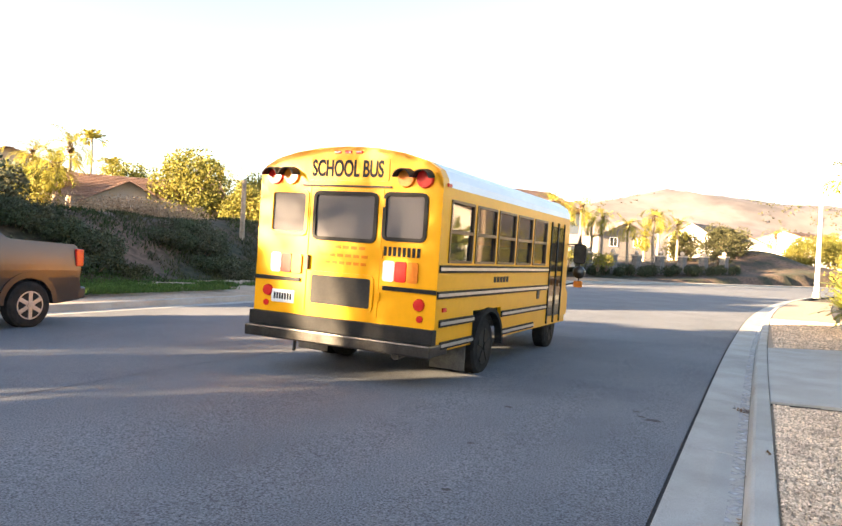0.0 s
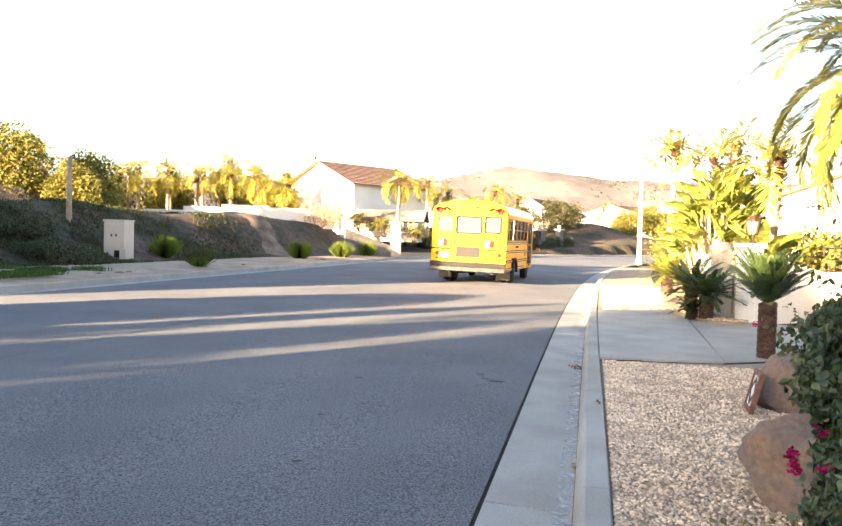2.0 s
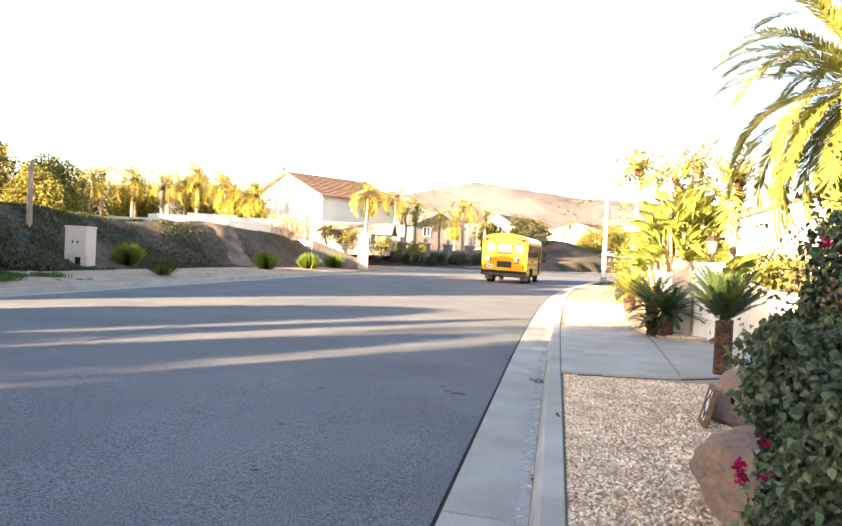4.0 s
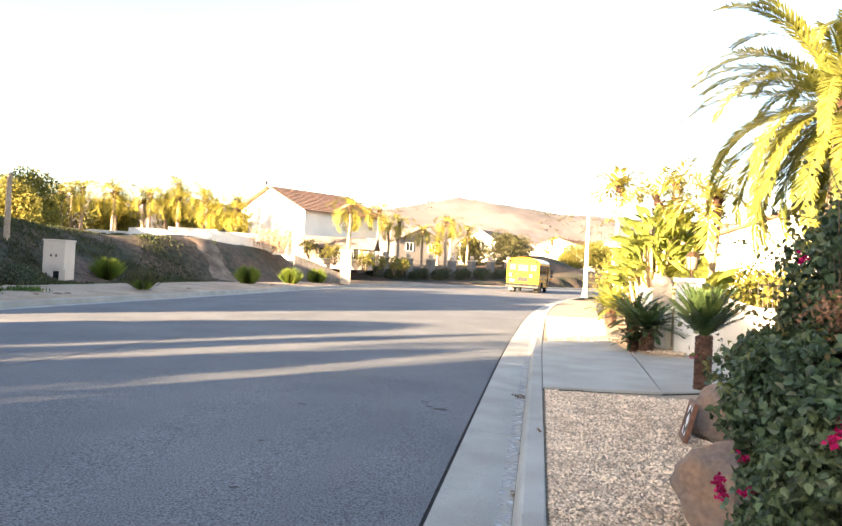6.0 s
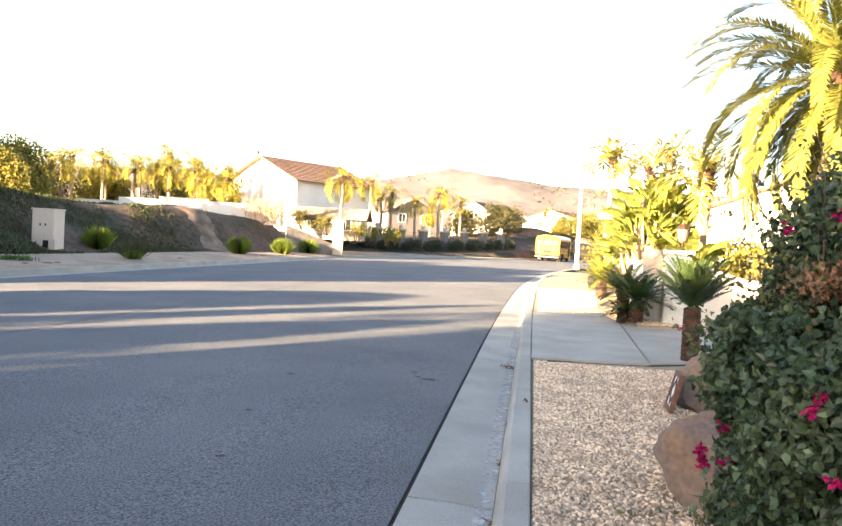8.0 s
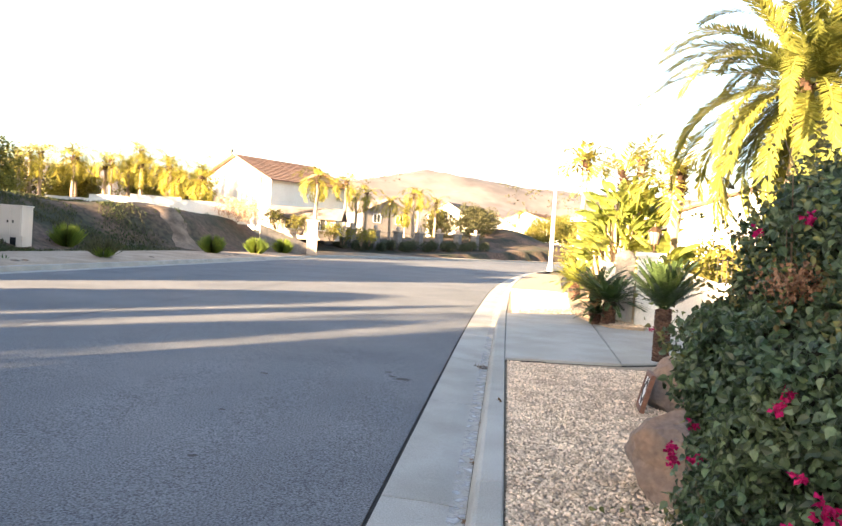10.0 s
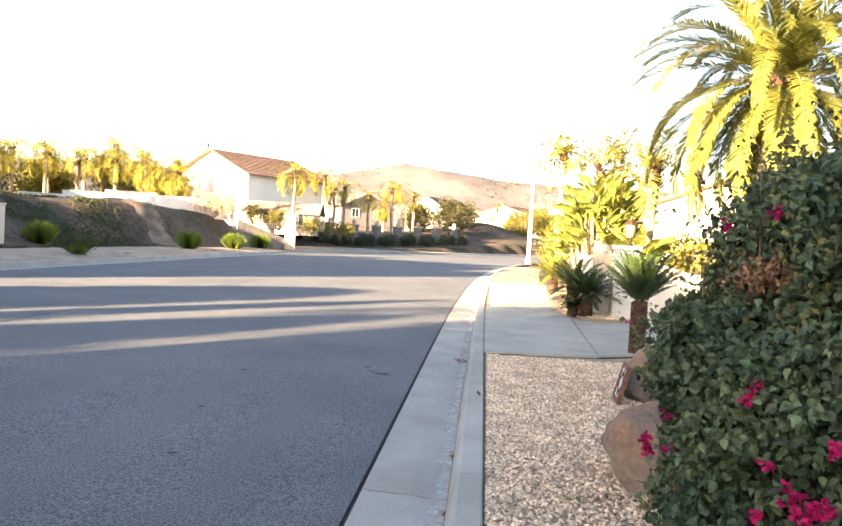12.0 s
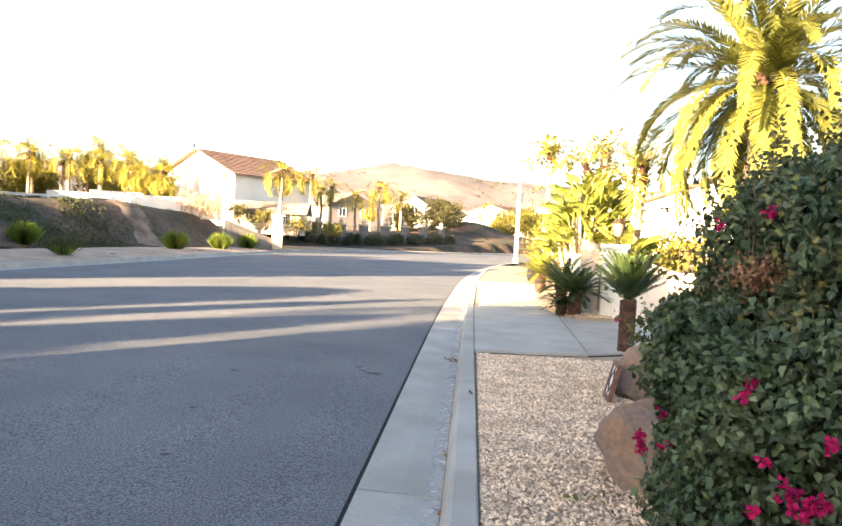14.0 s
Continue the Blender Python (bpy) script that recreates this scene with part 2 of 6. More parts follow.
rng = random.Random(7)
M.update(
    # bronze young growth, lightened to paint the sun on the hedge top
    shoot=mat("young_sunlit_leaf", (0.17, 0.185, 0.060), (0.125, 0.098, 0.048), 3, 0.45, isl=0.4, trans=0.3, bump=0),
    palm=mat("palm_frond", (0.33, 0.28, 0.05), (0.22, 0.21, 0.04), 1.5, 0.5, isl=0.3, trans=0.42, bump=0, fine=8),
    date=mat("date_palm_frond", (0.24, 0.235, 0.05), (0.12, 0.14, 0.035), 1.2, 0.5, isl=0.3, trans=0.34, bump=0, fine=8),
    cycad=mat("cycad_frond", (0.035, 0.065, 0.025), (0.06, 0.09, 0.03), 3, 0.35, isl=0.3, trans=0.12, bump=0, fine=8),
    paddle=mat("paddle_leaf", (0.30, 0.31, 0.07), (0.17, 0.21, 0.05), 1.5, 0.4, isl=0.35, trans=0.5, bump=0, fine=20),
    tree=mat("tree_leaf", (0.23, 0.20, 0.042), (0.13, 0.14, 0.034), 0.5, 0.6, isl=0.4, trans=0.42, bump=0, fine=5),
    shrub=mat("dark_shrub", (0.054, 0.074, 0.038), (0.092, 0.090, 0.056), 0.6, 0.7, isl=0.4, trans=0.15, bump=0, fine=5),
    olive=mat("olive_leaf", (0.085, 0.08, 0.034), (0.055, 0.058, 0.027), 0.5, 0.7, isl=0.4, trans=0.2, bump=0, fine=5),
    dry=mat("dry_brush", (0.50, 0.34, 0.22), (0.36, 0.24, 0.15), 1.0, 0.8, isl=0.35, trans=0.15, bump=0),
    grass=mat("green_tuft", (0.16, 0.20, 0.03), (0.09, 0.14, 0.025), 2, 0.6, isl=0.35, trans=0.3, bump=0),
    lawn=mat("wild_grass", (0.04, 0.058, 0.02), (0.07, 0.066, 0.034), 0.5, 0.7, isl=0.4, trans=0.25, bump=0),
    bark=mat("bark", (0.20, 0.145, 0.10), (0.11, 0.08, 0.055), 6, 0.9, bump=0.7, fine=25),
    palmbark=mat("palm_bark", (0.40, 0.31, 0.23), (0.28, 0.21, 0.15), 3, 0.9, bump=0.6, fine=18),
    husk=mat("leaf_base_husk", (0.115, 0.06, 0.04), (0.06, 0.035, 0.024), 6, 0.9, isl=0.3, bump=0.5, fine=30),
    rock=mat("boulder", (0.25, 0.165, 0.115), (0.125, 0.115, 0.108), 3.2, 0.9, bump=0.9, fine=28, gap=0.5),
    bract=mat("magenta_bract", (0.46, 0.012, 0.11), (0.33, 0.010, 0.08), 12, 0.5, isl=0.25, trans=0.35, bump=0),
    # near-black fill, painted as the shade deep inside hedge and dense crowns
    core=mat("foliage_shade", (0.016, 0.019, 0.010), (0.028, 0.022, 0.013), 9, 0.95, bump=0.8, fine=30),
    terra=mat("dry_leaf_mass", (0.30, 0.165, 0.095), (0.18, 0.095, 0.055), 12, 0.9, isl=0.35, bump=0.4),
    stone=mat("grey_stone", (0.20, 0.185, 0.17), (0.13, 0.12, 0.115), 4, 0.9, bump=0.5, fine=20),
    iron=mat("black_iron", (0.025, 0.023, 0.022), (0.04, 0.034, 0.03), 8, 0.5, 0.4, bump=0.05),
    bronze=mat("bronze", (0.14, 0.085, 0.045), (0.09, 0.06, 0.035), 12, 0.45, 0.7, bump=0.1),
    box=mat("beige_enamel", (0.58, 0.50, 0.42), (0.53, 0.455, 0.38), 1.5, 0.6, bump=0.03, grain=0.03),
    frame=mat("brown_frame", (0.20, 0.09, 0.055), (0.13, 0.06, 0.04), 14, 0.6),
    red=mat("red_lens", (0.62, 0.02, 0.015), (0.5, 0.015, 0.012), 10, 0.2, bump=0, spec=0.6, grain=0.03),
    amber=mat("amber_lens", (0.75, 0.22, 0.02), (0.62, 0.17, 0.015), 10, 0.2, bump=0, spec=0.6, grain=0.03),
    clear=mat("clear_lens", (0.78, 0.78, 0.76), (0.70, 0.70, 0.68), 10, 0.15, bump=0, spec=0.6, grain=0.03),
    mesh=mat("grey_vent", (0.022, 0.020, 0.018), (0.016, 0.015, 0.014), 30, 0.7, bump=0.4, fine=160),
    roof=mat("bus_roof_white", (0.72, 0.73, 0.75), (0.66, 0.67, 0.70), 2, 0.35, bump=0.02, grain=0.03),
    truckpaint=mat("bronze_car_paint", (0.062, 0.055, 0.050), (0.052, 0.046, 0.042), 1, 0.25, 0.4, bump=0, spec=0.6, grain=0.03),
    rim=mat("alloy_rim", (0.48, 0.46, 0.43), (0.40, 0.38, 0.36), 6, 0.35, 0.6, bump=0.03),
    seat=mat("seat_vinyl", (0.05, 0.06, 0.05), (0.035, 0.045, 0.04), 4, 0.6, bump=0.05),
    stain=mat("oil_stain", (0.035, 0.034, 0.033), (0.05, 0.048, 0.046), 14, 0.8),
    paleleaf=mat("dead_leaf", (0.16, 0.09, 0.045), (0.09, 0.055, 0.03), 20, 0.9, isl=0.3),
)


def glass(name, tint, rough=0.03, alpha=0.5):
    """Tinted window glass: a share goes straight through, the rest is dark and glossy."""
    m = bpy.data.materials.new(name)
    m.use_nodes = True
    N, L = m.node_tree.nodes, m.node_tree.links
    b = N["Principled BSDF"]
    b.inputs["Base Color"].default_value, b.inputs["Roughness"].default_value = (*tint, 1), rough
    b.inputs["Specular IOR Level"].default_value = 0.7
    tr, mx = N.new("ShaderNodeBsdfTransparent"), N.new("ShaderNodeMixShader")
    tr.inputs[0].default_value = (0.75, 0.78, 0.80, 1)
    mx.inputs[0].default_value = alpha
    L.new(b.outputs[0], mx.inputs[1])
    L.new(tr.outputs[0], mx.inputs[2])
    L.new(mx.outputs[0], N["Material Output"].inputs["Surface"])
    return m


M["glass"] = glass("window_glass", (0.03, 0.035, 0.04), 0.03, 0.55)
M["house_glass"] = glass("house_glass", (0.04, 0.045, 0.05), 0.05, 0.15)
M["turf"] = mat("verge_grass", (0.075, 0.135, 0.03), (0.05, 0.09, 0.022), 0.8, 0.7, isl=0.4, trans=0.25, bump=0)
M["pathdirt"] = mat("worn_path", (0.25, 0.185, 0.135), (0.10, 0.072, 0.05), 1.1, 0.95, bump=0.5, fine=10)
M["frosted"] = glass("frosted_glass", (0.42, 0.33, 0.24), 0.35, 0.15)
# paler than the side glass: bright sky reflection put into the tint
M["rear_glass"] = glass("rear_glass", (0.115, 0.112, 0.12), 0.08, 0.15)
M["seam"] = mat("worn_seam", (0.075, 0.08, 0.088), (0.10, 0.106, 0.115), 3, 0.9, grain=0.4)
# tan puts the sun on the rubber mud flaps into their colour
M["flap"] = mat("sunlit_flap", (0.20, 0.18, 0.15), (0.12, 0.11, 0.095), 6, 0.9)


class Soup:
    """Loose faces gathered for one mesh."""

    def __init__(self):
        self.v, self.f = [], []

    def add(self, pts):
        n = len(self.v)
        self.v.extend(pts)
        self.f.append(tuple(range(n, n + len(pts))))

    def leaf(self, p, d, w, up, fold=0.0):
        """A pointed leaf from p along d, half-width w, its face towards up."""
        s = d.cross(up)
        s = s.normalized() * w if s.length > 1e-6 else Vector((w, 0, 0))
        u = s.cross(d).normalized() * fold
        n = len(self.v)
        self.v.extend([p, p + d * 0.4 + s - u, p + d, p + d * 0.4 - s - u, p + d * 0.45])
        self.f.extend([(n, n + 4, n + 1), (n + 1, n + 4, n + 2), (n + 2, n + 4, n + 3), (n + 3, n + 4, n)])

    def ovate(self, p, d, w, up, fold=0.0, bend=0.0):
        """A broad pointed leaf with a creased midrib and a drooping tip."""
        s = d.cross(up)
        s = s.normalized() * w if s.length > 1e-6 else Vector((w, 0, 0))
        u = s.cross(d).normalized()
        n = len(self.v)
        m1, m2, tip = p + d * 0.35, p + d * 0.7 - u * bend * 0.4, p + d - u * bend
        self.v.extend([p, p + d * 0.18 + s * 0.85 + u * fold, p + d * 0.45 + s + u * fold, p + d * 0.76 + s * 0.5 + u * fold * 0.5 - u * bend * 0.5, tip,
                       p + d * 0.76 - s * 0.5 + u * fold * 0.5 - u * bend * 0.5, p + d * 0.45 - s + u * fold, p + d * 0.18 - s * 0.85 + u * fold, m1, m2])
        self.f.extend(tuple(n + i for i in f) for f in ((0, 8, 2, 1), (8, 9, 3, 2), (9, 4, 3), (0, 7, 6, 8), (8, 6, 5, 9), (9, 5, 4)))

    def quadleaf(self, p, d, w, up):
        s = d.cross(up)
        s = s.normalized() * w if s.length > 1e-6 else Vector((w, 0, 0))
        self.add([p, p + d * 0.45 + s, p + d, p + d * 0.45 - s])

    def mesh(self, name):
        return mesh_np(name, self.v, self.f)


def rv(r=1.0):
    while True:
        v = Vector((rng.uniform(-1, 1), rng.uniform(-1, 1), rng.uniform(-1, 1)))
        if 0.05 < v.length < 1:
            return v.normalized() * r


def frond(s, base, az, el, length, droop, leaflet, n, w=0.018, vee=0.35, stem=None, fwd=0.55, side_w=0.75):
    """A feather leaf: a drooping rachis with paired leaflets."""
    p = Vector(base)
    h = Vector((math.cos(az), math.sin(az), 0))
    seg = length / n
    side = Vector((-math.sin(az), math.cos(az), 0))
    a = el
    for i in range(n):
        a -= droop / n * (0.5 + 1.2 * i / n)
        d = h * math.cos(a) + Vector((0, 0, math.sin(a)))
        q = p + d * seg
        up = side.cross(d)
        if up.z < 0 and abs(a) < 1.5:
            up = -up
        r = 0.03 * length * 0.35 * (1 - i / n) + 0.004
        (stem or s).add([p + side * r, p - side * r, q - side * r * 0.9, q + side * r * 0.9])
        k = i / n
        if k > 0.08:
            ll = leaflet * (0.55 + 1.2 * k * (1 - k) * 1.6) * (1.1 - 0.38 * k)
            for sg in (-1, 1):
                ld = (side * sg * side_w + d * (fwd + 0.5 * k) + up * vee * rng.uniform(0.4, 1.3) + rv(0.12)).normalized() * ll * rng.uniform(0.85, 1.1)
                ld.z -= ll * 0.18
                s.quadleaf(p + d * seg * rng.random(), ld, w * (1 + leaflet), up)
        p = q


def feather_palm(name, height, crown, fronds, leaflet, label, leafmat="palm", trunk_r=0.13, seed=1, n=16, droop=1.5, low=-0.5, w=0.018, husk=True, fwd=0.55, side_w=0.75):
    rng.seed(seed)
    e = thing(name, Matrix(), label, "palm tree", "palm trees")
    bm = B()
    segs = 10
    for i in range(segs):
        a, b = height * i / segs, height * (i + 1) / segs
        cyl(bm, (0.04 * math.sin(i), 0, a), (0.04 * math.sin(i + 1), 0, b), trunk_r * (1.25 - 0.45 * i / segs), trunk_r * (1.15 - 0.45 * i / segs), 10)
    part("trunk", bm, "palmbark", e)
    s = Soup()
    for i in range(fronds):
        az = i * 2.39996 + rng.uniform(-0.2, 0.2)
        el = 1.35 - (1.35 - low) * (i + 0.5) / fronds + rng.uniform(-0.12, 0.12)
        frond(s, (0.04 * math.sin(segs) + 0.08 * math.cos(az), 0.08 * math.sin(az), height - 0.05), az, el, crown * rng.uniform(0.85, 1.1), droop * rng.uniform(0.8, 1.2), leaflet, n, w, fwd=fwd, side_w=side_w)
    part("crown", s.mesh("crown"), leafmat, e)
    if husk:
        s = Soup()
        for i in range(60):
            az, z = rng.uniform(0, 6.28), height - rng.uniform(-0.1, 0.55)
            d = Vector((math.cos(az), math.sin(az), 0.8)) * rng.uniform(0.15, 0.3) * (0.6 + trunk_r * 2)
            s.leaf(Vector((math.cos(az) * trunk_r * 0.8, math.sin(az) * trunk_r * 0.8, z)), d, 0.05 + trunk_r * 0.2, Vector((math.cos(az), math.sin(az), 0)), 0.01)
        part("husk_collar", s.mesh("husk_collar"), "husk", e)
    return e


def leafy(s, centre, radii, count, size, shell=0.55):
    c, r = Vector(centre), Vector(radii)
    for _ in range(count):
        u = rv()
        k = shell + (1 - shell) * rng.random() ** 0.6
        p = c + Vector((u.x * r.x, u.y * r.y, u.z * r.z)) * k
        d = (u * 0.7 + rv(0.8) + Vector((0, 0, -0.15))).normalized() * size * rng.uniform(0.6, 1.3)
        s.quadleaf(p, d, size * 0.33, u + rv(0.6))


def tree(name, height, spread, label, leafmat="tree", seed=1, clumps=26, per=70, size=0.24, trunk=0.16, base=0.25, category="tree", slim=1.0):
    """A tapered trunk with forking limbs and a crown of loose leaf clumps."""
    rng.seed(seed)
    e = thing(name, Matrix(), label, category, "garden trees")
    bm = B()
    fork = height * (base + 0.12)
    cyl(bm, (0, 0, -0.2), (0.05, 0.03, fork), trunk * 1.2, trunk * 0.8, 9)
    s = Soup()
    for i in range(clumps):
        az = i * 2.4 + rng.uniform(-0.4, 0.4)
        zf = base + (1 - base) * ((i + 0.5) / clumps) ** 0.8
        prof = math.sin(math.pi * min(1, max(0.05, (zf - base * 0.7) / (1.08 - base * 0.7)))) ** 0.6
        r = spread * prof * rng.uniform(0.35, 0.85)
        c = Vector((r * math.cos(az), r * math.sin(az), height * zf * rng.uniform(0.9, 1.0)))
        cr = spread * rng.uniform(0.22, 0.40) * (0.75 + 0.4 * prof)
        if i % 2 == 0:
            cyl(bm, (0.05, 0.03, min(fork, c.z * 0.7) * rng.uniform(0.7, 1)), c, trunk * 0.4, trunk * 0.08, 5)
        leafy(s, c, (cr, cr, cr * 0.75 * slim), per, size)
    part("trunk", bm, "bark", e)
    part("crown", s.mesh("crown"), leafmat, e)
    return e


def dense_tree(name, prof, clear, label, seed, category="tree"):
    """A trunk, a solid dark core that blocks the sun, and a coat of small leaves; prof holds (height, radius)."""
    rng.seed(seed)
    e = thing(name, Matrix(), label, category, "garden trees")
    lean = 0.9 if clear > 2 else 0.0
    part("trunk", cyl(B(), (0.85 * lean, -lean, -0.3), (0, 0, prof[-1][0] * 0.9), 0.13, 0.05, 9), "bark", e)
    bm, s = B(), Soup()
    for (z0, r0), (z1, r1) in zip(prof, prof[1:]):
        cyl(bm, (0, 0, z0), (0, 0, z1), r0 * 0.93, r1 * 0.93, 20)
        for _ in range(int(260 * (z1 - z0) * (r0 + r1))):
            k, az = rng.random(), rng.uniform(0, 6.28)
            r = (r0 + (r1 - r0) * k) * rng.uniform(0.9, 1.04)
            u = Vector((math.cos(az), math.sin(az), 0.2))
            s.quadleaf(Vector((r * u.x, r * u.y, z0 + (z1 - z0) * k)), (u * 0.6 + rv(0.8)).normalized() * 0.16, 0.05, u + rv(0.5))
    # closed cone stack: painted inner shade, and a clean shadow edge
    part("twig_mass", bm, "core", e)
    part("crown", s.mesh("crown"), "shrub", e)
    return e


def shrub(name, r, h, label, leafmat, seed=1, count=700, size=0.14, category="shrub", group="slope shrubs"):
    rng.seed(seed)
    e = thing(name, Matrix(), label, category, group)
    bm = B()
    s = Soup()
    for i in range(9):
        az, k = rng.uniform(0, 6.28), rng.random() ** 0.5
        c = Vector((r * 0.7 * k * math.cos(az), r * 0.7 * k * math.sin(az), h * rng.uniform(0.35, 0.68)))
        cyl(bm, (0.1 * math.cos(az), 0.1 * math.sin(az), -0.1), c, 0.03, 0.01, 5)
        leafy(s, c, (r * 0.45, r * 0.45, h * 0.36), count // 9, size, 0.35)
    part("stems", bm, "bark", e)
    part("foliage", s.mesh("foliage"), leafmat, e)
    return e


def tuft(name, h, r, label, leafmat, seed, blades=420, group="grass tufts", w=0.012):
    rng.seed(seed)
    e = thing(name, Matrix(), label, "grass tuft", group)
    s = Soup()
    for _ in range(blades):
        az, k = rng.uniform(0, 6.28), rng.random()
        b = Vector((math.cos(az), math.sin(az), 0)) * r * 0.35 * k
        el = radians(rng.uniform(22, 90))
        q = rng.uniform(0.75, 1.1)
        tip = Vector((math.cos(az) * r * math.cos(el) * q, math.sin(az) * r * math.cos(el) * q, h * math.sin(el) ** 0.7 * q))
        s.quadleaf(b, tip, w, Vector((-math.sin(az), math.cos(az), 0.2)))
    part("foliage", s.mesh("foliage"), leafmat, e)
    return e


# ---- right-hand side: gutter, kerb, paving ----
bed = ribbon("kerb_right", [(0.0, -0.012), (0.30, -0.02), (0.53, -0.03), (0.74, 0.11), (0.76, 0.0)], inner, "joint", "concrete kerb and gutter with dark joints")
seg_len = 2.65
s_in = np.r_[0, np.cumsum(np.linalg.norm(np.diff(inner, axis=0), axis=1))]


def along(s, off):
    line = offset(inner, off)
    return np.array([np.interp(s, s_in, line[:, 0]), np.interp(s, s_in, line[:, 1])])


def swept_piece(profile, s0, s1, n=4):
    """One cast piece: a profile of (offset, z) swept between two stations, with end faces."""
    k = len(profile)
    V, F = [], []
    for i in range(n + 1):
        s = s0 + (s1 - s0) * i / n
        for o, z in profile:
            x, y = along(s, o)
            V.append((x, y, z))
    for i in range(n):
        for j in range(k):
            F.append((i * k + j, (i + 1) * k + j, (i + 1) * k + (j + 1) % k, i * k + (j + 1) % k))
    F += [tuple(range(k)), tuple(reversed(range(n * k, (n + 1) * k)))]
    return V, F


gutter_prof = [(0.028, 0.004), (0.034, 0.012), (0.30, 0.004), (0.47, -0.012), (0.53, -0.012), (0.53, -0.09), (0.028, -0.09)]
kerb_prof = [(0.534, -0.09), (0.534, -0.008), (0.548, 0.05), (0.562, 0.115), (0.575, 0.142), (0.598, 0.156), (0.72, 0.160), (0.731, 0.150), (0.735, -0.09)]
PIECES = []          # built last: (name, profile, start, end, parent)
for k in range(-4, 18):
    s0 = float(np.interp(4.08 + seg_len * k, inner[:, 1], s_in))
    s1 = float(np.interp(4.08 + seg_len * (k + 1), inner[:, 1], s_in))
    PIECES.append(("gutter_slab", gutter_prof, s0 + 0.008, s1 - 0.008, bed))
    PIECES.append(("kerb_stone", kerb_prof, s0 + 0.003, s1 - 0.003, bed))


M["silt"] = mat("pale_silt", (0.66, 0.68, 0.70), (0.50, 0.52, 0.55), 4, 0.9, bump=0.2, fine=40)
nd, lk = M["silt"].node_tree.nodes, M["silt"].node_tree.links
tn, tr_, mx_ = nd.new("ShaderNodeTexNoise"), nd.new("ShaderNodeBsdfTransparent"), nd.new("ShaderNodeMixShader")
rp = nd.new("ShaderNodeMapRange")
tn.inputs["Scale"].default_value, tn.inputs["Detail"].default_value = 11.0, 8
rp.inputs["From Min"].default_value, rp.inputs["From Max"].default_value = 0.45, 0.75
lk.new(nd.new("ShaderNodeTexCoord").outputs["Object"], tn.inputs["Vector"])
lk.new(tn.outputs["Fac"], rp.inputs["Value"])
lk.new(rp.outputs["Result"], mx_.inputs[0])
lk.new(tr_.outputs[0], mx_.inputs[1])
lk.new(nd["Principled BSDF"].outputs[0], mx_.inputs[2])
lk.new(mx_.outputs[0], nd["Material Output"].inputs["Surface"])
tagged(ribbon("silt_line", [(0.43, -0.004), (0.47, -0.0085), (0.528, -0.0085)], inner[(inner[:, 1] > 0) & (inner[:, 1] < 24)], "silt", "pale dried silt along the gutter"), kind="stuff")


def slab(name, pts, z0, z1, material, parent=None):
    bm = B()
    f = bm.faces.new([bm.verts.new((x, y, z0)) for x, y in pts])
    r = bmesh.ops.extrude_face_region(bm, geom=[f])
    bmesh.ops.translate(bm, vec=(0, 0, z1 - z0), verts=[v for v in r["geom"] if isinstance(v, bmesh.types.BMVert)])
    bmesh.ops.recalc_face_normals(bm, faces=bm.faces)
    bmesh.ops.bevel(bm, geom=[e for e in bm.edges if all(abs(v.co.z - z1) < 1e-5 for v in e.verts)], offset=0.008, segments=2, affect="EDGES")
    return part(name, bm, material, parent)


def kback(y, off=0.737):
    s = float(np.interp(y, inner[:, 1], s_in))
    return tuple(along(s, off))


pave = slab("pavement", [kback(8.76), (1.53, 9.03), (2.6, 9.7), (9, 11.5), (9, 13.5), (3.4, 13.6), (2.5, 14.1), (1.9, 16.2), (2.0, 20), (2.35, 26), (2.8, 34), (3.6, 43), kback(43), kback(39), kback(35), kback(30), kback(26), kback(22), kback(18), kback(14), kback(11)], 0.02, 0.135, "joint")
tagged(pave, "pale concrete driveway apron and footpath", "pavement", kind="structure")
slab("paving_slab", [kback(8.77), (1.505, 9.03), (1.77, 15.9), kback(14.95), kback(14), kback(12), kback(10.5)], 0.05, 0.158, "concrete", pave)
slab("paving_slab", [(1.515, 9.04), (2.6, 9.7), (9, 11.5), (9, 13.5), (3.4, 13.6), (2.5, 14.1), (1.81, 16.2)], 0.05, 0.156, "concrete", pave)
strip = [kback(y) for y in (14.97, 18, 22, 26, 30, 35, 39, 42)] + [kback(y, 2.5) for y in (42, 38, 33, 28, 24, 20)] + [(1.79, 15.93)]
tagged(slab("gravel_strip", strip[::-1], 0.05, 0.154, "gravel_bed"), "tan gravel strip between the kerb and the garden wall", "gravel", kind="structure")
ribbon("planting_strip", [(2.4, 0.13), (3.4, 0.17), (5.5, 0.2), (9, 0.25)], inner[270:330], "gravel_bed", "brown gravel planting strip behind the kerb")
tagged(slab("gravel_bed", [kback(-6), (7, -6), (7, 10.8), (2.6, 9.65), (1.53, 9.0), kback(8.74), kback(6), kback(3), kback(0), kback(-3)], 0.0, 0.125, "gravel_bed"), "tan gravel bed beside the kerb", "gravel", kind="structure")
tagged(slab("planter", [(1.5, 16.2), (1.66, 14.5), (1.95, 13.4), (2.55, 13.3), (2.9, 14.5), (4.2, 17), (4.4, 26), (2.2, 26), (1.75, 20)], 0.0, 0.20, "gravel_bed"), "tan gravel planter beside the drive", "gravel", kind="structure")


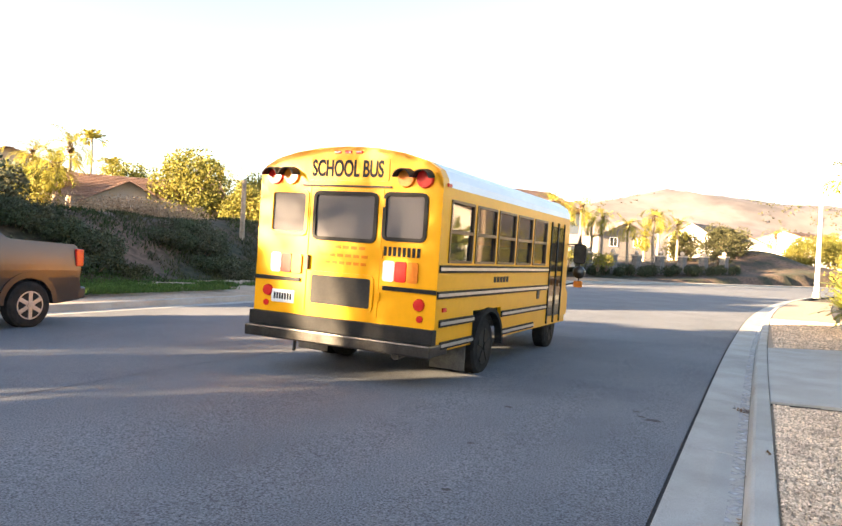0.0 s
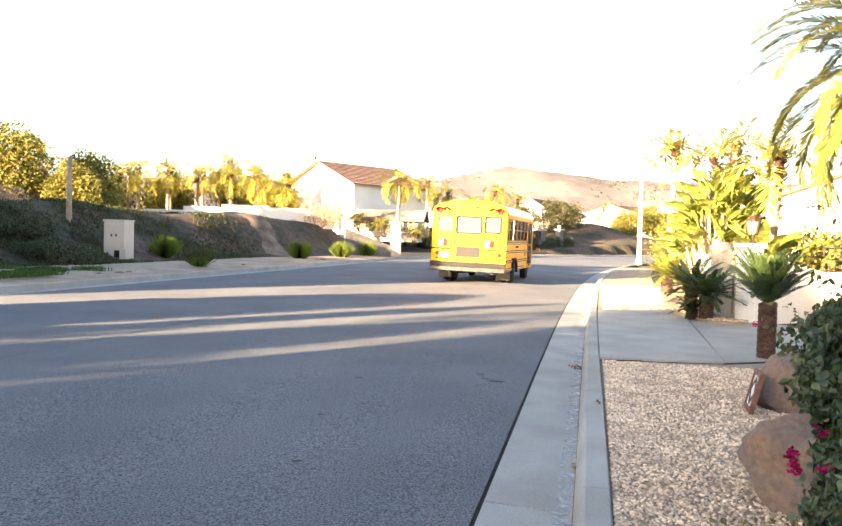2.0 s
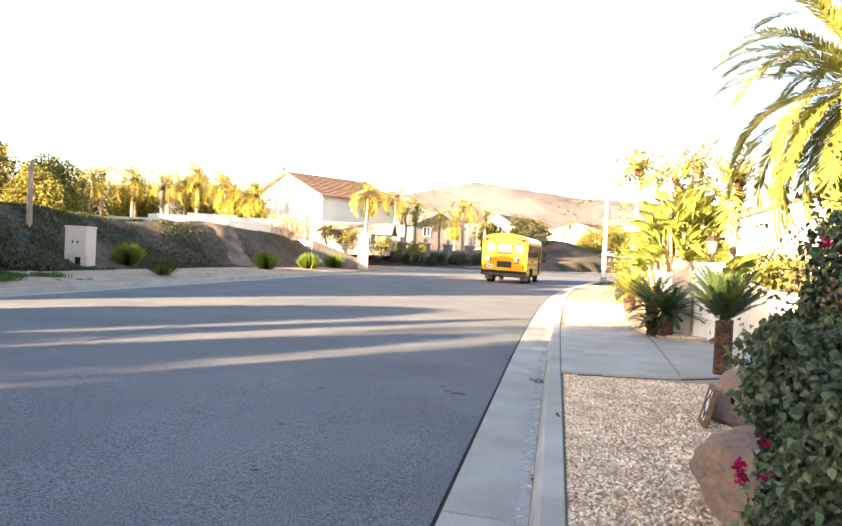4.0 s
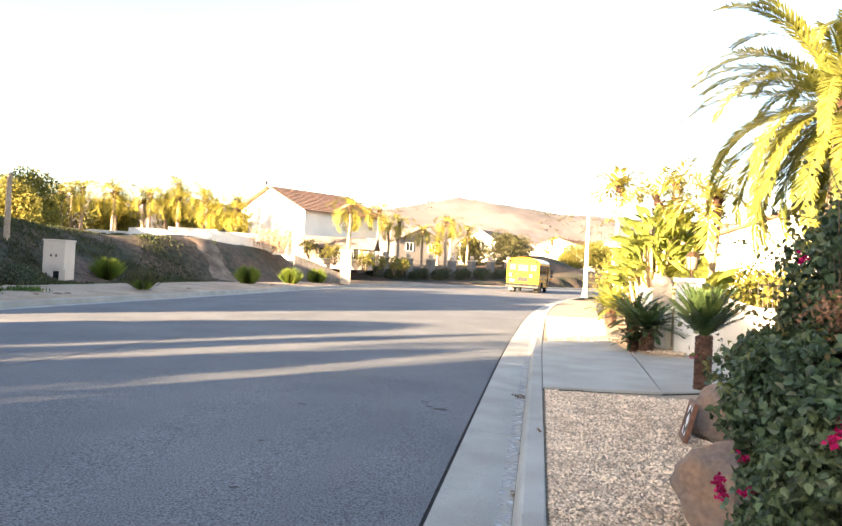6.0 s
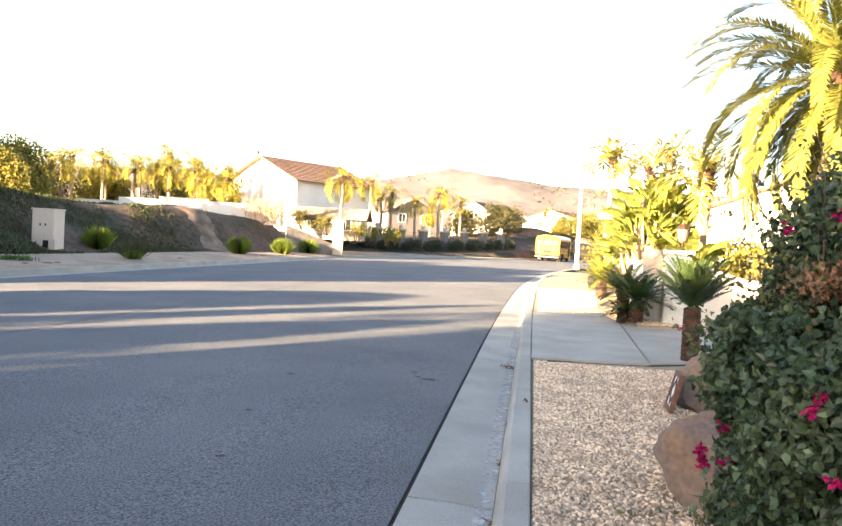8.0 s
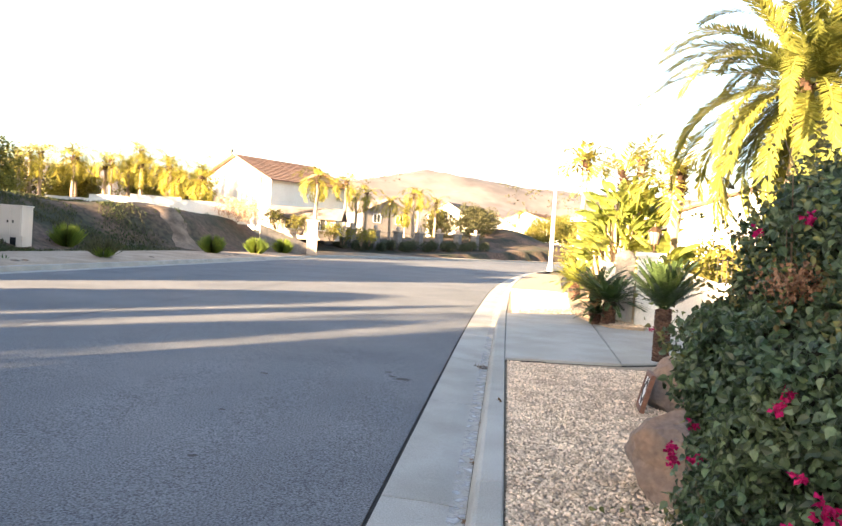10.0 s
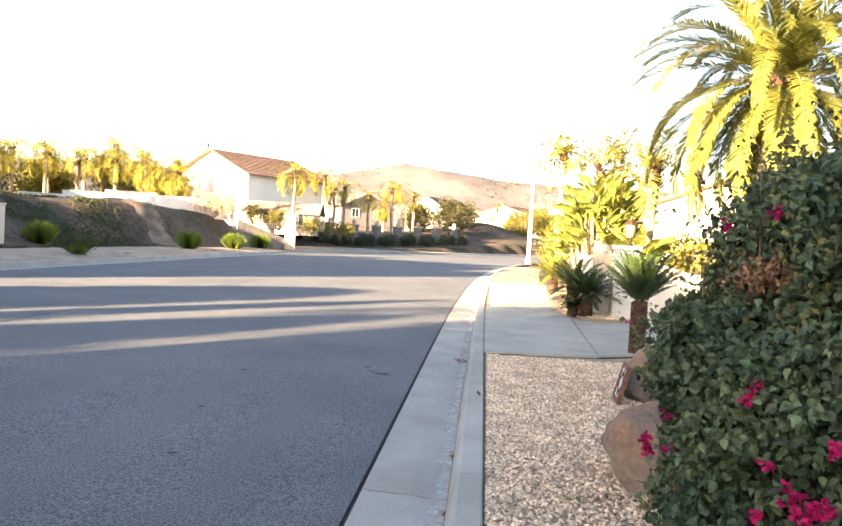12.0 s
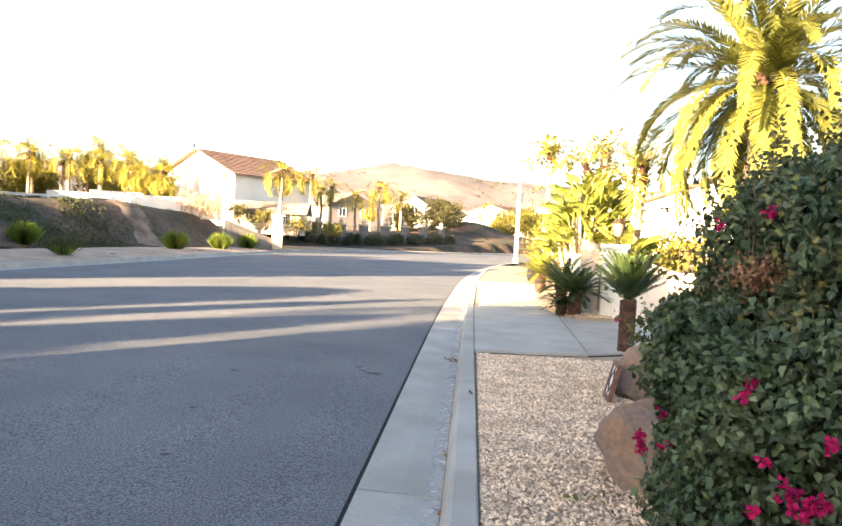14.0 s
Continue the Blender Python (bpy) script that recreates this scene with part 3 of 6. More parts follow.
def pebbles(name, label, n, region, z, size):
    rng.seed(11)
    base = [Vector(p) for p in ((1, 0, 0), (-1, 0, 0), (0, 1, 0), (0, -1, 0), (0, 0, 0.62), (0, 0, -0.6))]
    tri = ((0, 2, 4), (2, 1, 4), (1, 3, 4), (3, 0, 4), (2, 0, 5), (1, 2, 5), (3, 1, 5), (0, 3, 5))
    V, F = [], []
    while n:
        x, y = region()
        n -= 1
        r = size * rng.uniform(0.55, 1.25)
        m = Euler((rng.uniform(-0.6, 0.6), rng.uniform(-0.6, 0.6), rng.uniform(0, 6.28))).to_matrix()
        k = len(V)
        V.extend(Vector((x, y, z + r * rng.uniform(0.0, 0.7))) + m @ Vector((b.x * r * 1.25, b.y * r * rng.uniform(0.7, 1.0), b.z * r)) for b in base)
        F.extend((a + k, b + k, c + k) for a, b, c in tri)
    return tagged(part(name, mesh_np(name, V, F), "gravel"), label, "gravel", kind="stuff")


def near_bed():
    while True:
        y = 2.4 + 6.35 * rng.random()
        x = 0.119 + 2.7 * rng.random() ** 1.25
        if y < 8.74 + max(0, x - 0.1) * 0.19:
            return x, y


pebbles("gravel", "loose tan and cream crushed stone gravel", 36000, near_bed, 0.126, 0.0135)


def bed_two():
    while True:
        x, y = 1.5 + 1.1 * rng.random(), 13.35 + 3.6 * rng.random()
        if x > 1.98 - (y - 13.4) * 0.27 + 0.03 and (x > 1.69 or y > 14.5):
            return x, y


def strip_bed():
    while True:
        x, y = 0.2 + 1.8 * rng.random(), 15 + 9 * rng.random() ** 1.3
        if y > 15.0 + 0.63 * max(0, x - 0.2) and x < 1.5 + 0.06 * (y - 15):
            return x, y


pebbles("gravel", "tan gravel beside the drive", 9000, strip_bed, 0.155, 0.018)
pebbles("gravel", "tan gravel round the cycads", 3600, bed_two, 0.201, 0.02)


# boulders
def boulder(seed, m, r, label):
    rng.seed(seed)
    bm = B()
    bmesh.ops.create_icosphere(bm, subdivisions=4, radius=1)
    planes = [(rv(), rng.uniform(0.62, 0.86)) for _ in range(9)] + [(Vector((-0.15, -0.25, 0.95)).normalized(), 0.74), (Vector((-0.75, -0.6, 0.25)).normalized(), 0.70)]
    for v in bm.verts:
        for nrm, d in planes:
            k = v.co.dot(nrm)
            if k > d:
                v.co -= nrm * (k - d) * 0.97
        v.co *= 1 + 0.10 * noise.noise(v.co * 2.2 + Vector((seed, 0, 0))) + 0.05 * noise.noise(v.co * 6) + 0.028 * noise.noise(v.co * 15)
        v.co = Vector((v.co.x * r[0], v.co.y * r[1], v.co.z * r[2]))
    ob = part("boulder", bm, "rock", None)
    ob.matrix_basis = m
    return tagged(ob, label, "boulder", "boulders")


boulder(3, pose(1.25, 4.25, 0.27, 4, -6, 8), (0.47, 0.43, 0.43), "large rough brown and grey boulder on the gravel")
boulder(8, pose(1.80, 6.72, 0.25, 0, 5, 20), (0.42, 0.40, 0.42), "rounded brown boulder behind a small plaque")

# framed plaque leaning on the second boulder
pl = thing("plaque", pose(1.27, 6.46, 0.15, -14, 0, -94), "small brown framed plaque with a pale diamond, leaning on a boulder", "plaque")
bm = B()
for x0, x1, z0, z1 in ((-0.16, 0.16, 0, 0.04), (-0.16, 0.16, 0.30, 0.34), (-0.16, -0.12, 0.04, 0.30), (0.12, 0.16, 0.04, 0.30)):
    box(bm, x0, x1, -0.02, 0.02, z0, z1, 0.004)
part("frame", bm, "frame", pl)
part("panel", box(B(), -0.12, 0.12, -0.008, 0.012, 0.04, 0.30), "white", pl)
bm = B()
for a in range(4):
    box(bm, -0.012, 0.012, -0.014, -0.008, -0.085, 0.085, 0, pose(0, 0, 0.17) @ Matrix.Rotation(radians(45 + 90 * a), 4, "Y") @ Matrix.Translation((0.075, 0, 0)))
part("diamond", bm, "iron", pl)


# ---- bougainvillea hedge ----
def hedge():
    rng.seed(21)
    e = thing("bougainvillea_hedge", pose(0, 0, 0), "dense green bougainvillea hedge with magenta bracts above the gravel", "hedge")
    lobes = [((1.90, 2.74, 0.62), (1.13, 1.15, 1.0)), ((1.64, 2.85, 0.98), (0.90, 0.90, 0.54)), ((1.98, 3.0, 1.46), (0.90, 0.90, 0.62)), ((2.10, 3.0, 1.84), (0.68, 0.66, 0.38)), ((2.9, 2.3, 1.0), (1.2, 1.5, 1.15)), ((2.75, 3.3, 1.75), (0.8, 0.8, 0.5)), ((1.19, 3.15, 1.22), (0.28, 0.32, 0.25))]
    # solid dark ellipsoids stand for the shaded inside of the hedge
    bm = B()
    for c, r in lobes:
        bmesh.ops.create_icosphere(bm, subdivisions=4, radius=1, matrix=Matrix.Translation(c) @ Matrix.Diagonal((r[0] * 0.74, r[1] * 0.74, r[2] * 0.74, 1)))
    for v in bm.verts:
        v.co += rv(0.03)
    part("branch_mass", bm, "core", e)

    def inside(p, k):
        return any(((p.x - c[0]) / (r[0] * k)) ** 2 + ((p.y - c[1]) / (r[1] * k)) ** 2 + ((p.z - c[2]) / (r[2] * k)) ** 2 < 1 for c, r in lobes)

    def site(lo=0.78, hi=1.04):
        while True:
            c, r = rng.choices(lobes, (4, 2, 3, 1.6, 2, 1.2, 0.7))[0]
            u = rv()
            k = rng.uniform(lo, hi)
            p = Vector((c[0] + u.x * r[0] * k, c[1] + u.y * r[1] * k, c[2] + u.z * r[2] * k))
            p += u * (0.13 * noise.noise(p * 2.2) + 0.13 * noise.noise(p * 5.5))
            if p.z > 0.05 and not inside(p, min(k, 0.82)) and (p.x < 2.9 and p.y < 4.1 or rng.random() < 0.4):
                return p, u

    def bare(p):
        return (p - Vector((1.06, 2.72, 1.44))).length < 0.11 + 0.05 * noise.noise(p * 9)

    s, d = Soup(), Soup()
    for i in range(88000):
        p, u = site()
        if bare(p) and rng.random() < 0.9:
            continue
        dirn = (u * 0.30 + rv(0.9) + Vector((-0.1, -0.1, -0.5))).normalized()
        size = rng.uniform(0.020, 0.048)
        s.ovate(p, dirn * size, size * 0.35, u + rv(0.75), size * rng.uniform(0.08, 0.22), size * rng.uniform(0.0, 0.3))
    tagged(part("leaves", s.mesh("leaves"), "leaf", e), kind="stuff")
    for i in range(420):
        p = Vector((1.09, 2.75, 1.43)) + Vector((rng.gauss(0, 0.065), rng.gauss(0, 0.05), rng.gauss(0, 0.035)))
        d.leaf(p, rv(0.022), 0.008, rv(), 0.004)
    part("dry_leaves", d.mesh("dry_leaves"), "terra", e, "patch of dry rust-brown leaves")
    bm = B()
    for i in range(60):
        p, u = site(0.86, 1.0)
        if p.z < 1.3:
            continue
        q = p + (rv(1) + Vector((-0.2, -0.1, 0.3))).normalized() * rng.uniform(0.15, 0.4)
        cyl(bm, p, q, 0.004, 0.002, 4)
    tagged(part("twigs", bm, "bark", e), kind="stuff")
    # shoots that stand out above and at the side
    s = Soup()
    for i in range(900):
        p, u = site(0.97, 1.03)
        if p.z < 1.3 and rng.random() < 0.88:
            continue
        q = p + (u * 0.6 + Vector((-0.05, 0, 0.6)) + rv(0.7)).normalized() * rng.uniform(0.1, 0.36)
        for j in range(9):
            s.ovate(p.lerp(q, j / 8), rv(rng.uniform(0.016, 0.034)) + Vector((0, 0, -0.01)), 0.010, rv(), 0.004, 0.006)
    tagged(part("shoot_growth", s.mesh("shoot_growth"), "shoot", e), kind="stuff")

    def bloom(p, r, n):
        s = Soup()
        for i in range(n):
            c = Vector(p) + rv(r * rng.random() ** 0.4)
            for j in range(3):
                s.leaf(c, rv(0.021), 0.011, rv(), -0.004)
        part("bract_cluster", s.mesh("bract_cluster"), "bract", e, "magenta bract cluster")
    for p, r, n in BLOOMS:
        bloom(p, r, n)
    return e


BLOOMS = [((0.95, 2.08, 0.83), 0.035, 15), ((0.98, 2.03, 0.79), 0.042, 20), ((1.00, 2.00, 0.82), 0.035, 14), ((0.92, 2.33, 1.09), 0.02, 9), ((0.90, 2.33, 1.05), 0.018, 8), ((1.07, 2.64, 1.66), 0.025, 9), ((1.02, 3.02, 1.62), 0.022, 6),
          ((1.04, 2.02, 0.98), 0.025, 8), ((0.91, 2.17, 0.89), 0.028, 6), ((0.88, 2.14, 0.74), 0.018, 6), ((0.75, 2.62, 0.79), 0.024, 8), ((0.77, 2.80, 0.87), 0.018, 4), ((0.89, 3.60, 0.56), 0.034, 20), ((0.90, 3.60, 0.50), 0.03, 14), ((1.9, 9.3, 0.60), 0.045, 12)]
hedge()


# ---- cycads ----
def cycad(m, trunk_h, trunk_r, length, n, el0, label, seed, el1=-0.15, droop=0.9, leafmat="cycad"):
    rng.seed(seed)
    e = thing("cycad", m, label, "cycad", "cycads")
    bm = B()
    cyl(bm, (0, 0, -0.05), (0, 0, trunk_h), trunk_r * 1.05, trunk_r * 0.9, 12)
    for i in range(int(trunk_h / 0.04) * 9):
        az, z = i * 2.4, (i / (int(trunk_h / 0.04) * 9)) * trunk_h
        c = Vector((math.cos(az) * trunk_r, math.sin(az) * trunk_r, z))
        box(bm, -0.03, 0.03, -0.012, 0.02, -0.015, 0.02, 0, Matrix.Translation(c) @ Matrix.Rotation(az - math.pi / 2, 4, "Z") @ Matrix.Rotation(-0.5, 4, "X"))
    part("trunk", bm, "husk", e)
    s = Soup()
    for i in range(n):
        az = i * 2.39996
        el = el0 - (el0 - el1) * (i / n) + rng.uniform(-0.1, 0.1)
        frond(s, (0.04 * math.cos(az), 0.04 * math.sin(az), trunk_h), az, el, length * rng.uniform(0.85, 1.1), droop, 0.135 * length / 0.8, 42, 0.0095, 0.25, fwd=0.55, side_w=0.7)
    part("crown", s.mesh("crown"), leafmat, e)
    return e


cycad(pose(2.07, 9.54, 0.15), 0.68, 0.082, 0.66, 64, 1.48, "dark green cycad on a stout trunk beside the drive", 1, 0.62, 0.4)
cycad(pose(1.98, 13.75, 0.19), 0.42, 0.10, 0.72, 60, 1.05, "spreading dark green cycad on a short trunk in gravel", 2, -0.1, 0.5)
cycad(pose(1.76, 13.95, 0.19), 0.16, 0.08, 0.42, 30, 0.9, "low young cycad beside a larger one", 3, -0.1, 0.5)
cycad(pose(1.86, 14.9, 0.19), 0.50, 0.10, 0.78, 56, 1.0, "dark green cycad with level fronds in gravel", 6, -0.1, 0.5)
# sun on this cycad is put into its colour: bright paddle-leaf material
cycad(pose(1.95, 20.6, 0.2), 0.45, 0.14, 0.85, 64, 1.35, "cycad at the footpath, its sunlight painted as yellow-green fronds", 5, 0.0, 0.6, "paddle")

# ---- entrance walls, lantern ----
gp = thing("gate_pillar", pose(2.72, 14.05, 0.15, 0, 0, -8), "white stucco gate pillar with a flat cap", "pillar", "gate pillars")
part("shaft", box(B(), -0.22, 0.22, -0.22, 0.22, -0.05, 1.34, 0.012), "stucco", gp)
part("cap", box(B(), -0.27, 0.27, -0.27, 0.27, 1.34, 1.43, 0.015), "stucco", gp)
gp2 = thing("gate_pillar", pose(2.62, 16.3, 0.15, 0, 0, -8), "grey stone gate pillar with a domed cap", "pillar", "gate pillars")
part("shaft", box(B(), -0.2, 0.2, -0.2, 0.2, -0.05, 1.3, 0.012), "stone", gp2)
bm = B()
bmesh.ops.create_uvsphere(bm, u_segments=16, v_segments=8, radius=1, matrix=Matrix.Translation((0, 0, 1.3)) @ Matrix.Diagonal((0.24, 0.24, 0.16, 1)))
part("cap", bm, "stone", gp2)


def garden_wall(pts, z0, z1, th, material, label):
    e = thing("garden_wall", Matrix(), label, "garden wall", "garden walls")
    for (xa, ya, ta), (xb, yb, tb) in zip(pts, pts[1:]):
        L = math.hypot(xb - xa, yb - ya)
        m = Matrix.Translation((xa, ya, 0)) @ Matrix.Rotation(math.atan2(yb - ya, xb - xa), 4, "Z")
        bm = B()
        vs = [bm.verts.new(m @ Vector(c)) for c in ((0, -th / 2, z0), (L, -th / 2, z0), (L, th / 2, z0), (0, th / 2, z0), (0, -th / 2, z1 + ta), (L, -th / 2, z1 + tb), (L, th / 2, z1 + tb), (0, th / 2, z1 + ta))]
        for f in ((0, 3, 2, 1), (4, 5, 6, 7), (0, 1, 5, 4), (1, 2, 6, 5), (2, 3, 7, 6), (3, 0, 4, 7)):
            bm.faces.new([vs[i] for i in f])
        part("panel", bm, material, e)
        bm = B()
        vs = [bm.verts.new(m @ Vector(c)) for c in ((0, -th * 0.75, z1 + ta), (L, -th * 0.75, z1 + tb), (L, th * 0.75, z1 + tb), (0, th * 0.75, z1 + ta), (0, -th * 0.75, z1 + ta + 0.06), (L, -th * 0.75, z1 + tb + 0.06), (L, th * 0.75, z1 + tb + 0.06), (0, th * 0.75, z1 + ta + 0.06))]
        for f in ((0, 3, 2, 1), (4, 5, 6, 7), (0, 1, 5, 4), (1, 2, 6, 5), (2, 3, 7, 6), (3, 0, 4, 7)):
            bm.faces.new([vs[i] for i in f])
        part("coping", bm, material, e)
    return e


garden_wall([(2.94, 14.15, 0.05), (4.2, 15.2, -0.25), (6.5, 16.0, -0.3), (11, 16.5, -0.3)], 0.1, 1.25, 0.16, "stucco", "low white stucco garden wall beside the gate pillar")
garden_wall([(2.55, 16.6, -0.3), (2.5, 18.2, 0.0), (2.75, 20.5, 0.15), (3.3, 24, 0.15)], 0.1, 1.2, 0.18, "stucco", "curved white stucco wall in front of the banana-like plants")
garden_wall([(2.42, 14.2, -0.2), (2.28, 14.6, -0.65), (2.2, 15.0, -0.85)], 0.1, 1.2, 0.12, "stucco", "short swept white wing wall")

ln = thing("lantern", pose(2.78, 14.1, 1.58), "bronze lantern with frosted glass on a gate pillar", "lantern")
part("base", cyl(cyl(B(), (0, 0, 0), (0, 0, 0.03), 0.07, 0.06), (0, 0, 0.03), (0, 0, 0.16), 0.018, 0.03), "bronze", ln)
part("glass", cyl(B(), (0, 0, 0.17), (0, 0, 0.40), 0.075, 0.12, 6), "frosted", ln)
bm = B()
for k in range(6):
    a = k * math.pi / 3
    cyl(bm, (0.078 * math.cos(a), 0.078 * math.sin(a), 0.16), (0.125 * math.cos(a), 0.125 * math.sin(a), 0.41), 0.008, None, 5)
cyl(bm, (0, 0, 0.15), (0, 0, 0.175), 0.085, None, 6)
part("cage", bm, "bronze", ln)
part("roof", cyl(cyl(B(), (0, 0, 0.40), (0, 0, 0.50), 0.155, 0.05, 6), (0, 0, 0.50), (0, 0, 0.57), 0.03, 0.01, 6), "bronze", ln)


def rail_fence(p0, p1, z, h, pitch, label):
    e = thing("railing", Matrix(), label, "railing", "railings")
    a, b = Vector((*p0, z)), Vector((*p1, z))
    n = int((b - a).length / pitch)
    for zz in (0.06, h - 0.1):
        part("rail", cyl(B(), a + Vector((0, 0, zz)), b + Vector((0, 0, zz)), 0.014, None, 6), "iron", e)
    me = mesh_of("picket", cyl(B(), (0, 0, 0), (0, 0, h), 0.009, 0.006, 6))
    me.materials.append(M["iron"])
    for i in range(n + 1):
        ob = part("picket", me, "iron", e)
        ob.matrix_basis = Matrix.Translation(a.lerp(b, i / n))
    return e


rail_fence((4.3, 15.3), (6.5, 16.05), 1.0, 0.62, 0.11, "black wrought iron railing on a white wall")
rail_fence((6.6, 16.05), (11, 16.5), 0.98, 0.62, 0.13, "black wrought iron railing on a white wall")


# ---- giant bird-of-paradise clump ----
def paddle(s, base, az, el, stalk, blade, w):
    d = Vector((math.cos(az) * math.cos(el), math.sin(az) * math.cos(el), math.sin(el)))
    side = Vector((-math.sin(az), math.cos(az), 0))
    p = Vector(base)
    q = p + d * stalk
    s.add([p + side * 0.03, p - side * 0.03, q - side * 0.02, q + side * 0.02])
    tw = rng.uniform(-0.9, 0.9)
    up = side.cross(d)
    side2 = side * math.cos(tw) + up * math.sin(tw)
    N = 6
    prev = None
    for i in range(N + 1):
        k = i / N
        c = q + d * blade * k + Vector((math.cos(az), math.sin(az), -1.3)) * (0.28 * blade * k * k)
        ww = w * math.sin(math.pi * (0.06 + 0.94 * k) ** 0.75) + 0.004
        cup = up * 0.25 * ww
        row = [c + side2 * ww + cup, c, c - side2 * ww + cup]
        if prev:
            s.add([prev[0], prev[1], row[1], row[0]])
            s.add([prev[1], prev[2], row[2], row[1]])
        prev = row


def paddle_clump(m, n, r, hmax, label, seed, blade=0.95):
    rng.seed(seed)
    e = thing("bird_of_paradise", m, label, "tall plant", "broad-leaved plants")
    s, bm = Soup(), B()
    for i in range(n):
        a, k = rng.uniform(0, 6.28), rng.random() ** 0.6 * r
        h = hmax * rng.uniform(0.36, 0.82) * (1 - 0.25 * k / r)
        b = Vector((k * math.cos(a), k * math.sin(a), h))
        if i % 4 == 0:
            cyl(bm, (b.x * 0.6, b.y * 0.6, -0.05), b, 0.06, 0.04, 6)
        paddle(s, b, a + rng.uniform(-0.9, 0.9), rng.uniform(0.5, 1.45), rng.uniform(0.15, 0.5), blade * rng.uniform(0.6, 1.1), rng.uniform(0.17, 0.27) * blade)
    part("stems", bm, "palmbark", e)
    part("leaves", s.mesh("leaves"), "paddle", e)
    return e


paddle_clump(pose(3.05, 19.2, 0.2), 330, 0.8, 3.7, "sunlit giant bird-of-paradise clump behind a white wall", 5, 0.52)
paddle_clump(pose(2.75, 21.6, 0.2), 110, 0.5, 2.6, "sunlit broad-leaved clump behind a white wall", 6, 0.6)
paddle_clump(pose(3.75, 17.6, 0.2), 50, 0.4, 1.9, "low sunlit broad-leaved plants by the gate", 7, 0.6)
feather_palm("palm_tree", 4.35, 1.0, 13, 0.45, "slim palm with a small ragged sunlit crown", seed=31, trunk_r=0.09, n=12, low=-0.1, w=0.03).matrix_basis = pose(2.35, 24, 0.2)
feather_palm("palm_tree", 3.3, 1.5, 16, 0.5, "young feather palm with yellow-green arching fronds", seed=32, trunk_r=0.15, n=18, low=-0.3, w=0.02).matrix_basis = pose(3.95, 17.9, 0.2)
feather_palm("palm_tree", 3.7, 1.7, 14, 0.5, "feather palm with arching sunlit fronds", seed=33, trunk_r=0.1, n=18, low=0.0, w=0.02).matrix_basis = pose(3.3, 21.9, 0.2)
feather_palm("palm_tree", 4.6, 1.7, 14, 0.5, "feather palm with arching sunlit fronds", seed=34, trunk_r=0.12, n=18, low=0.0, w=0.02).matrix_basis = pose(4.5, 26, 0.2)
# the large date palm
dp = feather_palm("date_palm", 4.75, 3.35, 84, 0.42, "large sunlit date palm with long arching fronds", "date", 0.33, 41, 150, 1.5, -0.8, 0.0125, True, 0.62, 0.7)
dp.matrix_basis = pose(5.55, 14.6, 0.2)
for i, (x, y, h, r, sd_, mt) in enumerate(((4.9, 16.6, 2.0, 0.8, 9, "tree"), (6.0, 17.1, 2.1, 0.9, 10, "tree"), (5.2, 19.5, 1.6, 0.9, 1, "tree"), (6.6, 18.5, 1.5, 1.0, 2, "tree"), (8.2, 19, 1.7, 1.1, 3, "tree"), (6.2, 22, 2.0, 1.2, 4, "tree"), (3.4, 29, 2.6, 1.3, 5, "tree"), (4.6, 33, 3.0, 1.5, 6, "tree"), (4.3, 40, 2.8, 1.6, 7, "tree"), (5.6, 47, 3.0, 1.8, 8, "tree"))):
    shrub("garden_shrub", r, h, "leafy green garden shrub in low sunlight", mt, 60 + i, 1100, 0.13, "shrub", "garden shrubs").matrix_basis = pose(x, y, 0.15)
tree("bougainvillea_tree", 3.3, 1.15, "sunlit yellowing climber rising behind the hedge", "tree", 71, 30, 100, 0.10, 0.05, 0.2, "climber").matrix_basis = pose(4.7, 7.6, 0.5)


# ---- houses ----
def window(parent, m, w, h, bars=True):
    wd = part("window", box(B(), -w / 2, w / 2, -0.02, 0.05, -h / 2, h / 2), "house_glass", parent)
    wd.matrix_basis = m
    bm = B()
    t = 0.07
    for x0, x1, z0, z1 in ((-w / 2 - t, w / 2 + t, h / 2, h / 2 + t), (-w / 2 - t, w / 2 + t, -h / 2 - t, -h / 2), (-w / 2 - t, -w / 2, -h / 2, h / 2), (w / 2, w / 2 + t, -h / 2, h / 2)):
        box(bm, x0, x1, -0.07, 0.06, z0, z1)
    if bars:
        box(bm, -0.025, 0.025, -0.04, 0.05, -h / 2, h / 2)
    part("frame", bm, "white", wd)


